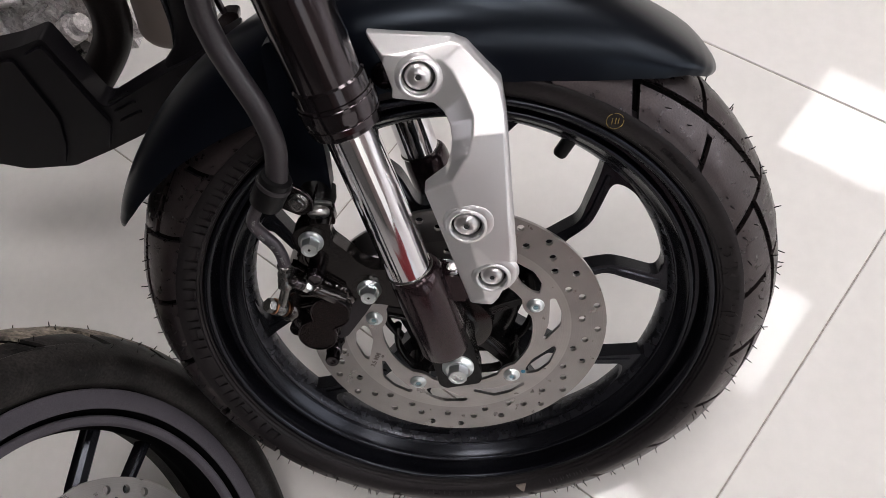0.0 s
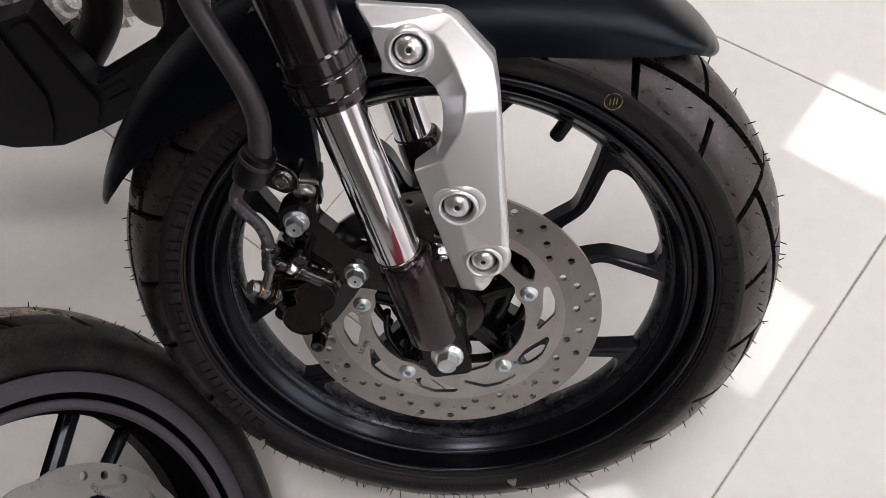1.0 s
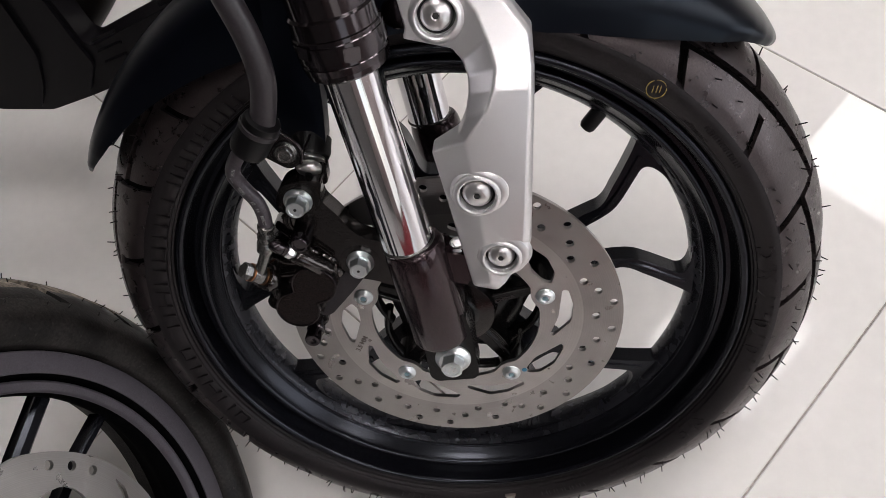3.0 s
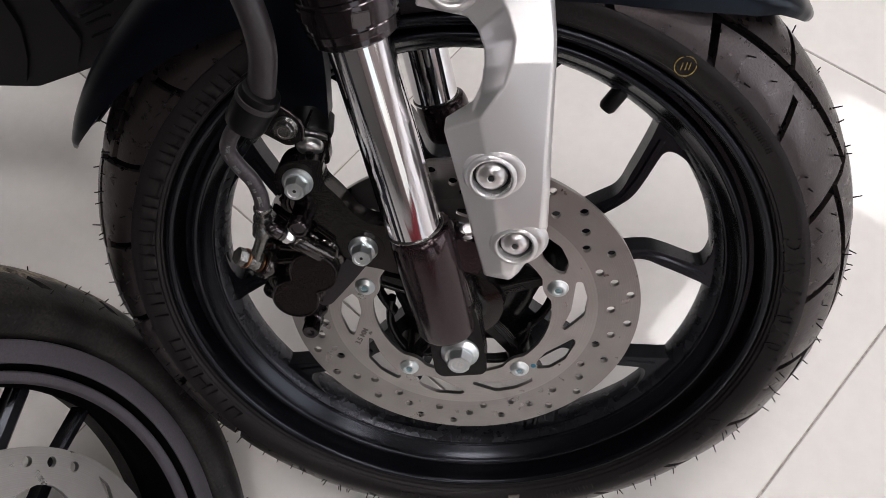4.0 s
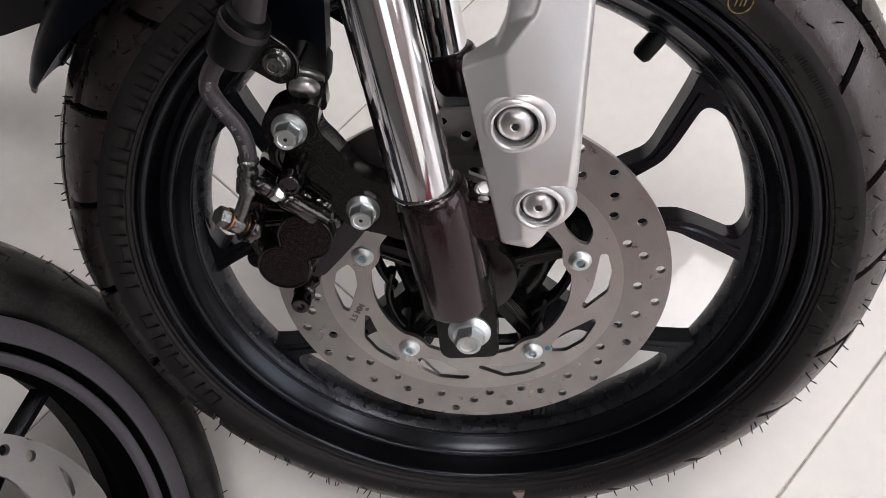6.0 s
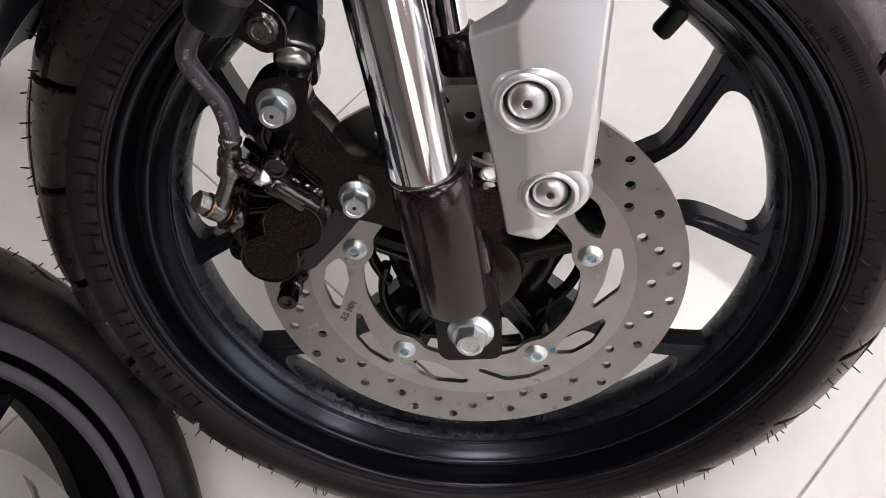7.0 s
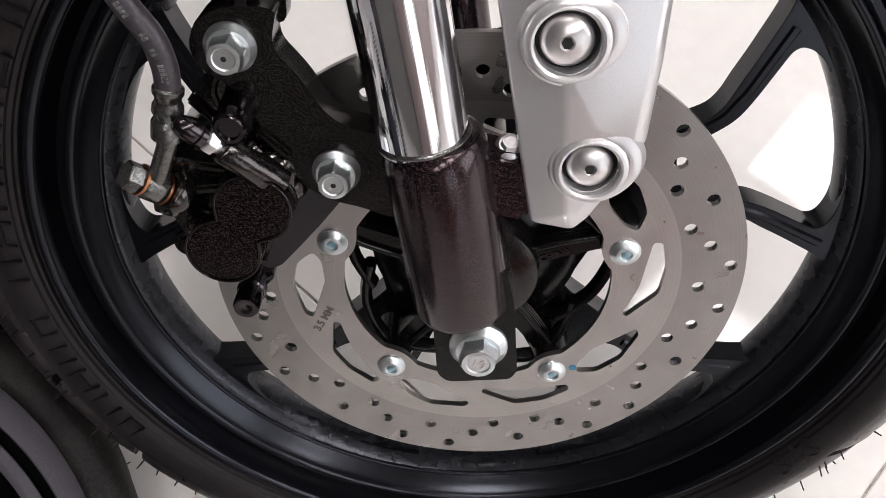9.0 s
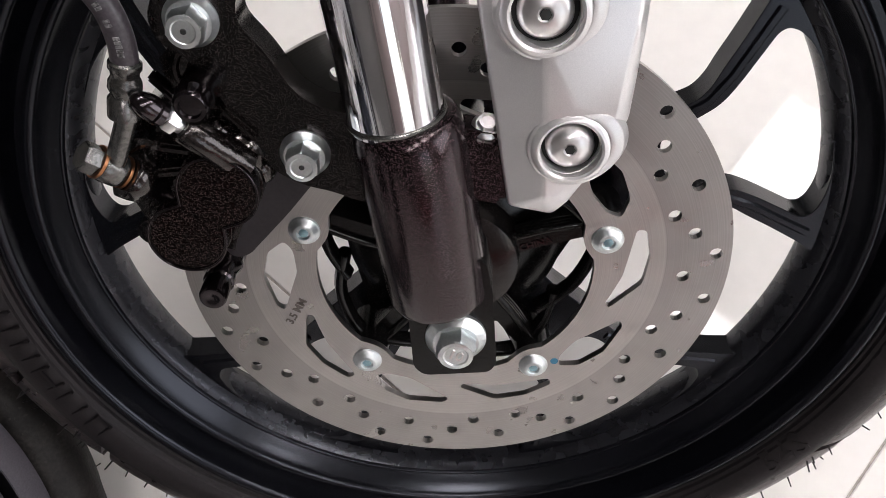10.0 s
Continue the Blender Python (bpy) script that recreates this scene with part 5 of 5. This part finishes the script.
# yellow ring stamp, a scuff and a balance arrow
_a = radians(54.5)
_m = Matrix.Translation((0.2455 * math.cos(_a), sidewall(0.2455) - 0.0003, 0.2455 * math.sin(_a)))
_bm = lathe([(0.0068, 0.0), (0.0068, -0.0004), (0.0062, -0.0004), (0.0062, 0.0)], 40, loop=True)
for _q in (-0.0022, 0.0004, 0.0026):
    block((0.0006, 0.0004, 0.0050), 0.0, pose(_q, -0.0003, 0, 0, 12, 0), _bm)
bmesh.ops.transform(_bm, matrix=_m, verts=_bm.verts)
part("yellow_stamp", _bm, YELLOW, front_wheel, "yellow ring stamp on the tyre")
_a = radians(-80.0)
_t = [Vector((r * math.cos(_a + d), r * math.sin(_a + d))) for r, d in ((0.2530, 0.0), (0.2400, -0.022), (0.2400, 0.022))]
part("balance_arrow", plate(_t, [], sidewall(0.246) - 0.0006, sidewall(0.246) + 0.002), OLIVE, front_wheel, "moulded pointer on the tyre")

# pale scuff marks on the tread's shoulder
_rnd = random.Random(21)
for _x, _y, _z, _r in ((0.1380, 0.0075, 0.2190, 0.0020), (0.1404, 0.0082, 0.2188, 0.0018), (0.1396, 0.0074, 0.2166, 0.0016), (0.1372, 0.0070, 0.2170, 0.0012), (0.2450, 0.0130, 0.1130, 0.0010), (0.2430, 0.0120, 0.1180, 0.0007)):
    _q = Vector((_x, _y, _z))
    _n = Vector((_x, -0.20, _z)).normalized()
    part("pale_scuff", turned(_q, _n, [(_r, -0.002), (_r, 0.0003), (_r * 0.6, 0.0006), (0, 0.0006)], 9), WHITEINK, front_wheel)

flange_bolt("lug_bolt", (0.0092, -0.0345, 0.1010), (0.05, -0.55, 0.83), 0.0040, BRIGHT, motorcycle, "bright bolt on the lug behind the silver cover", flange=1.5, height=0.9, dot=False)


# ---- the second motorcycle's wheel ----
def second_pose():
    yaw, lean = radians(90.8), radians(17.05)
    h = -_fy * math.cos(yaw) + _fx * math.sin(yaw)
    n = h * math.cos(lean) + FLOOR_UP * math.sin(lean)
    y = -n
    z = (FLOOR_UP - y * FLOOR_UP.dot(y)).normalized()
    x = y.cross(z)
    m = Matrix((x, y, z)).transposed().to_4x4()
    m.translation = Vector((-0.3181, -0.2097, -0.1549)) + n * 0.0115
    return BIKE @ m


SECOND = second_pose()
other_motorcycle = thing("motorcycle", SECOND, "second motorcycle parked close by with a dusty black wheel", "motorcycle", "motorcycles")


def other_rim():
    half = [(0.2320, 0.016), (0.2325, 0.0115), (0.2310, 0.0098), (0.2290, 0.0096), (0.2135, 0.0112), (0.2120, 0.0130), (0.2110, 0.0230), (0.2085, 0.0235), (0.2076, 0.0170), (0.2066, 0.0155),
            (0.2020, 0.0160), (0.2004, 0.0180), (0.1980, 0.0250), (0.1968, 0.0340), (0.1990, 0.0440)]
    section = half + [(0.2060, 0.0560), (0.2160, 0.0740), (0.2250, 0.0960), (0.2320, 0.1120), (0.2335, 0.1080), (0.2260, 0.0880), (0.2150, 0.0620), (0.2120, 0.0420), (0.2240, 0.0200)]
    return lathe(section, 140, loop=True)


OTHER_TREAD = [(0.2640, 0.0030), (0.2710, 0.0068), (0.2785, 0.0130), (0.2852, 0.0210), (0.2915, 0.0320), (0.2962, 0.0440), (0.2988, 0.0540), (0.2996, 0.0620)]


def on_other(s, lift=0.0):
    f = 2 - s if s > 1 else s
    k = min(f, 0.9999) * (len(OTHER_TREAD) - 1)
    i = int(k)
    a, b = OTHER_TREAD[i], OTHER_TREAD[i + 1]
    r, y = a[0] + (b[0] - a[0]) * (k - i), a[1] + (b[1] - a[1]) * (k - i)
    n = Vector((b[1] - a[1], -(b[0] - a[0]))).normalized()
    r, y = r + n.x * lift, y + n.y * lift
    return (r, 0.124 - y) if s > 1 else (r, y)


def other_tyre():
    near = [(0.228, 0.019), (0.2328, 0.0125), (0.2345, 0.0100), (0.2352, 0.0082), (0.2375, 0.0060), (0.243, 0.0020), (0.252, -0.0005), (0.2595, 0.0008)]
    return carcass_mesh(near, [on_other(0.0), on_other(0.1), on_other(0.2)] + [on_other(s / 10, -0.005) for s in range(3, 11)], 0.124)


other_wheel = part("front_wheel", other_rim(), RIMSHADE, other_motorcycle, "worn black cast wheel, its rim steps blackened for shade")
# grey base colour of both bands stands in for the sheen on black paint
part("rim_flange", lathe([(0.2318, 0.0108), (0.2310, 0.0088), (0.2290, 0.0083), (0.2150, 0.0098), (0.2135, 0.0104), (0.2130, 0.0124), (0.2300, 0.0124)], 140, loop=True), RIMSHEEN, other_wheel, "outer flange, greyed to carry its sheen")
part("rim_ring", lathe([(0.2082, 0.0172), (0.2074, 0.0148), (0.2062, 0.0140), (0.2008, 0.0148), (0.1994, 0.0162), (0.1985, 0.0200), (0.2060, 0.0210)], 140, loop=True), RIMSHEEN, other_wheel, "inner ring, greyed to carry its sheen")
for _k in range(5):
    for _pts, _w in ((((0.060, 24.5), (0.100, 18.3), (0.145, 12.5), (0.198, 6.4)), (0.018, 0.016, 0.0145, 0.0145)), (((0.060, -10), (0.110, -8.5), (0.158, -10.0), (0.198, -12.4)), (0.014, 0.010, 0.0080, 0.0090))):
        _bm = bmesh.new()
        spoke_leg(_bm, [(r, a + 72 * _k) for r, a in _pts], _w, [0.034] * 4, [0.052] * 4)
        part("spoke", _bm, RIMBLACK, other_wheel)
part("hub", turned((0, 0, 0), (0, 1, 0), [(0.02, 0.0), (0.060, 0.004), (0.064, 0.03), (0.060, 0.07), (0.03, 0.09)], 40), RIMBLACK, other_wheel)
part("tyre", other_tyre(), OLDRUBBER, other_wheel, "dusty black tyre with dried mud on its tread")
_on_front = on_tread
on_tread = on_other
tread_blocks(other_wheel, MUDRUBBER, 24, [(2.4, 14.0, 0.44, 0.97, 14.0, 6, 0.0), (-0.6, -13.4, 1.88, 1.03, 6.0, 8, 0.5)], 5.0)
tread_blocks(other_wheel, OLDRUBBER, 24, [(1.7, 14.4, 0.20, 0.44, 14.0, 4, 0.0)], 5.0)
# same painted shade for this tyre's grooves
part("groove_floor", lathe([on_other(k / 10, -0.0036) for k in range(3, 18)] + [on_other(k / 10, -0.0052) for k in range(17, 2, -1)], 160, loop=True), GROOVESHADE, other_wheel, "floor of the tread grooves, blackened for shade")
tagged(part("rubber_hairs", rubber_hairs(170, 8), OLDRUBBER, other_wheel, "short rubber moulding hairs"), kind="stuff")
on_tread = _on_front


def other_disc():
    def pol(r, a):
        return Vector((r * math.cos(radians(a)), r * math.sin(radians(a))))
    outer = []
    for k in range(180):
        a = 2 * k
        d = (a - 30 + 36) % 72 - 36
        outer.append(pol(0.1503 - 0.0030 * math.exp(-(d / 4.0) ** 2), a))
    holes = [[pol(0.1130 + 0.010 * math.cos(radians(5 * (4 * k - 40))) ** 2, 4 * k) for k in range(90)]]
    for k in range(5):
        for a in (12, 3, -6):
            p = pol(0.1395, a + 72 * k)
            holes.append(circle2(p.x, p.y, 0.0042, 14))
        holes.append(rounded([pol(0.1415, -16 + 72 * k), pol(0.1400, -22 + 72 * k), pol(0.1330, -27 + 72 * k), pol(0.1290, -27 + 72 * k), pol(0.1350, -21 + 72 * k)], 0.003, 3))
    return plate(outer, holes, 0.0035, 0.0075)


part("brake_disc", other_disc(), DISCSTEEL, other_wheel, "drilled steel brake disc", sharp=radians(25))


# ---- the motorcycle's body behind the wheel ----
BODY = Matrix.Translation((-0.379, 0.289, 0.317)) @ Matrix.Rotation(radians(-14.5), 4, "X")


def body_part(name, bm, mat, label="", parent=None):
    """Built with x along the bike, z up the side and -y outwards; set in place under the motorcycle."""
    bmesh.ops.transform(bm, matrix=BIKE.inverted() @ BODY, verts=bm.verts)
    return part(name, bm, mat, parent or motorcycle, label)


GUARD = [(-0.260, 0.085), (-0.0915, 0.0891), (-0.0647, 0.0899), (-0.0445, 0.0911), (-0.0134, 0.0973), (-0.0003, 0.0050), (0.0072, -0.0010), (0.0962, 0.0339), (0.1363, 0.0450), (0.1848, 0.0644),
         (0.1750, 0.0360), (0.1112, 0.0115), (0.0268, -0.0459), (-0.0226, -0.0623), (-0.0795, -0.0784), (-0.1397, -0.0728), (-0.1677, -0.0585), (-0.260, -0.040)]
guard = body_part("lower_guard", plate(rounded(GUARD, 0.006, 3), [], 0.0, 0.030, 0.004), GUARDPLASTIC, "matt black plastic guard under the engine")
body_part("guard_panel", plate(rounded([(-0.0430, 0.0830), (-0.0440, 0.0200), (-0.0400, -0.0040), (-0.0600, -0.0400), (-0.0760, -0.0720), (-0.0230, -0.0570), (0.0000, -0.0200), (-0.0050, 0.0060), (-0.0170, 0.0900)], 0.006), [], -0.005, 0.004, 0.002), GUARDPLASTIC, "", guard)
body_part("guard_panel", plate(rounded([(-0.1000, 0.0800), (-0.0960, 0.0060), (-0.1060, -0.0240), (-0.1320, -0.0680), (-0.0880, -0.0720), (-0.0680, -0.0400), (-0.0540, -0.0030), (-0.0560, 0.0800)], 0.006), [], -0.005, 0.004, 0.002), GUARDPLASTIC, "", guard)
for _v in (0.006, -0.008, -0.022):
    body_part("guard_rib", bar((0.010, -0.001, _v), (0.040, -0.001, _v + 0.010), 0.003, 0.004, 0.001), GUARDPLASTIC, "", guard)
exhaust = body_part("exhaust_pipe", tube([(0.030, 0.060, 0.240), (0.0370, 0.060, 0.150), (0.0364, 0.060, 0.0911), (0.0268, 0.060, 0.0565), (0.0041, 0.060, 0.0258), (-0.0459, 0.060, -0.0191), (-0.1000, 0.060, -0.0600)], 0.0205, 24), PIPEBLACK, "black exhaust pipe bending under the engine")
body_part("horn_shell", tube([(0.084, 0.110, 0.170), (0.0800, 0.110, 0.0943), (0.0740, 0.110, 0.0598), (0.0660, 0.110, 0.0256), (0.0560, 0.110, 0.0000)], lambda t: 0.036 * (1.0 if t < 0.8 else math.sqrt(max(0.05, 1 - ((t - 0.8) / 0.21) ** 2))), 28), OLIVE, "brown-grey rounded shell beside the exhaust")
body_part("frame_tube", tube([(0.155, 0.045, 0.220), (0.1430, 0.045, 0.1400), (0.1320, 0.040, 0.0700), (0.1210, 0.030, 0.0350), (0.1000, 0.020, 0.0150)], 0.0230, 22), GUARDPLASTIC, "black frame down tube")
body_part("frame_edge", tube([(0.122, 0.040, 0.180), (0.1130, 0.038, 0.1000), (0.1080, 0.034, 0.0600), (0.0960, 0.030, 0.0250)], 0.0055, 14), RIMBLACK, "")


engine = body_part("engine_case", block((0.22, 0.12, 0.18), 0.014, pose(-0.115, 0.205, 0.050)), ALLOY, "bare cast alloy engine case")
# stepped housings, each lying proud of the case
for _x, _z, _w, _hh, _d, _t in ((-0.058, 0.098, 0.070, 0.060, 0.034, 12), (-0.125, 0.102, 0.052, 0.052, 0.028, 12), (-0.085, 0.046, 0.060, 0.030, 0.030, 24), (-0.160, 0.050, 0.060, 0.070, 0.020, 8)):
    _h0 = body_part("case_housing", block((_w, _d * 2, _hh), 0.007, pose(_x, 0.145, _z, 0, -_t, 0)), ALLOY, "", engine)
    body_part("housing_lid", block((_w * 0.78, 0.008, _hh * 0.74), 0.003, pose(_x, 0.145 - _d, _z, 0, -_t, 0)), ALLOY, "", engine)
# a ribbed stub with its clamp
_bm = bmesh.new()
turned((-0.098, 0.118, 0.012), (1, -0.1, 0.42), [(0.014, 0), (0.0165, 0.004), (0.0165, 0.010), (0.0140, 0.011), (0.0140, 0.018), (0.0165, 0.019), (0.0165, 0.026), (0.0140, 0.027), (0.0140, 0.036), (0.0170, 0.037), (0.0170, 0.052), (0.0120, 0.054), (0.0120, 0.066), (0.0, 0.066)], 26, _bm)
body_part("ribbed_stub", _bm, ALLOY, "", engine)
_bm = bmesh.new()
turned((-0.100, 0.122, -0.020), (1, -0.1, 0.46), [(0.009, 0), (0.0105, 0.003), (0.0105, 0.020), (0.0085, 0.021), (0.0085, 0.050), (0.0, 0.050)], 22, _bm)
body_part("oil_union", _bm, FITTING, "", engine)
for _x, _z, _r, _t in ((-0.150, 0.030, 0.026, 0.016), (-0.060, 0.100, 0.016, 0.030)):
    body_part("case_cover", turned((_x, 0.136, _z), (0, -1, 0), [(_r * 1.15, -0.004), (_r, 0.004), (_r * 0.96, _t), (_r * 0.7, _t + 0.002), (0, _t + 0.001)], 28), ALLOY, "", engine)
for _x0e, _z0e, _x1e, _z1e, _r in ((-0.170, 0.084, -0.092, 0.076, 0.007), (-0.140, 0.010, -0.128, 0.090, 0.006)):
    body_part("oil_pipe", tube([(_x0e, 0.116, _z0e), ((_x0e + _x1e) / 2, 0.110, (_z0e + _z1e) / 2 + 0.003), (_x1e, 0.118, _z1e)], _r, 16), ALLOY, "", engine)
_rnd = random.Random(5)
for _k in range(9):
    _x, _z = _rnd.uniform(-0.19, -0.03), _rnd.uniform(-0.03, 0.11)
    body_part("case_lug", block((_rnd.uniform(0.012, 0.040), _rnd.uniform(0.020, 0.040), _rnd.uniform(0.010, 0.022)), 0.003, pose(_x, 0.140, _z, _rnd.uniform(-20, 20), _rnd.choice((-35, 20, 55, 0)), 0)), ALLOY, "", engine)
for _x, _z in ((-0.168, 0.078), (-0.128, 0.064), (-0.086, 0.020), (-0.060, 0.004), (-0.140, -0.008), (-0.104, 0.086)):
    _bm = turned((_x, 0.138, _z), (0, -1, 0), [(0.0075, 0), (0.0075, 0.003), (0.005, 0.004), (0, 0.004)], 20)
    hex_head(0.0048, 0.005, (_x, 0.1345, _z), (0, -1, 0), _bm)
    body_part("case_bolt", _bm, STEEL, "", engine)
peg = body_part("side_stand_foot", plate(rounded([(0.1050, 0.0000), (0.1130, 0.0130), (0.1400, 0.0330), (0.1560, 0.0300), (0.1500, 0.0140), (0.1240, -0.0020)], 0.006), [], 0.090, 0.104, 0.003), TUBEBLACK, "small black metal pedal end")
body_part("pedal_arm", tube([(0.1370, 0.098, 0.0200), (0.1340, 0.100, 0.0500), (0.1280, 0.104, 0.1100)], 0.0040, 12), TUBEBLACK, "", peg)


# ---- tiled floor ----
TILE_SIZE, JOINT, TILE_TURN = 0.6115, 0.0020, 49.94
TILE_ORIGIN = (0.1485, 0.2365)


def tile_mesh():
    bm = bmesh.new()
    s = TILE_SIZE / 2 - JOINT / 2
    rings = []
    for d, z in ((0.0, -0.008), (0.0, -0.0008), (0.0008, 0.0)):
        w = s - d
        rings.append([Vector((w, w, z)), Vector((-w, w, z)), Vector((-w, -w, z)), Vector((w, -w, z))])
    skin(bm, rings)
    return to_mesh("tile", bm, TILE)


floor = slab("floor", (_x0 - 0.15, _y0 - 0.15, -0.12), (_x1 + 0.15, _y1 + 0.15, -0.0015), GROUT, "glossy cream floor tiles with thin dark joints", "floor")
_tile = tile_mesh()
_turn = Matrix.Rotation(radians(TILE_TURN), 4, "Z")
for _i in range(-10, 11):
    for _j in range(-10, 11):
        _p = _turn @ Vector((_i * TILE_SIZE, _j * TILE_SIZE, 0)) + Vector((*TILE_ORIGIN, 0))
        _q = ROOM_TURN.inverted() @ _p
        if _x0 < _q.x < _x1 and _y0 < _q.y < _y1:
            _o = new("tile", _tile)
            _o.parent = floor
            _o.matrix_local = ROOM_TURN.inverted() @ Matrix.Translation(_p) @ _turn @ Matrix.Rotation(radians(90 * ((_i * 3 + _j * 5) % 4)), 4, "Z")
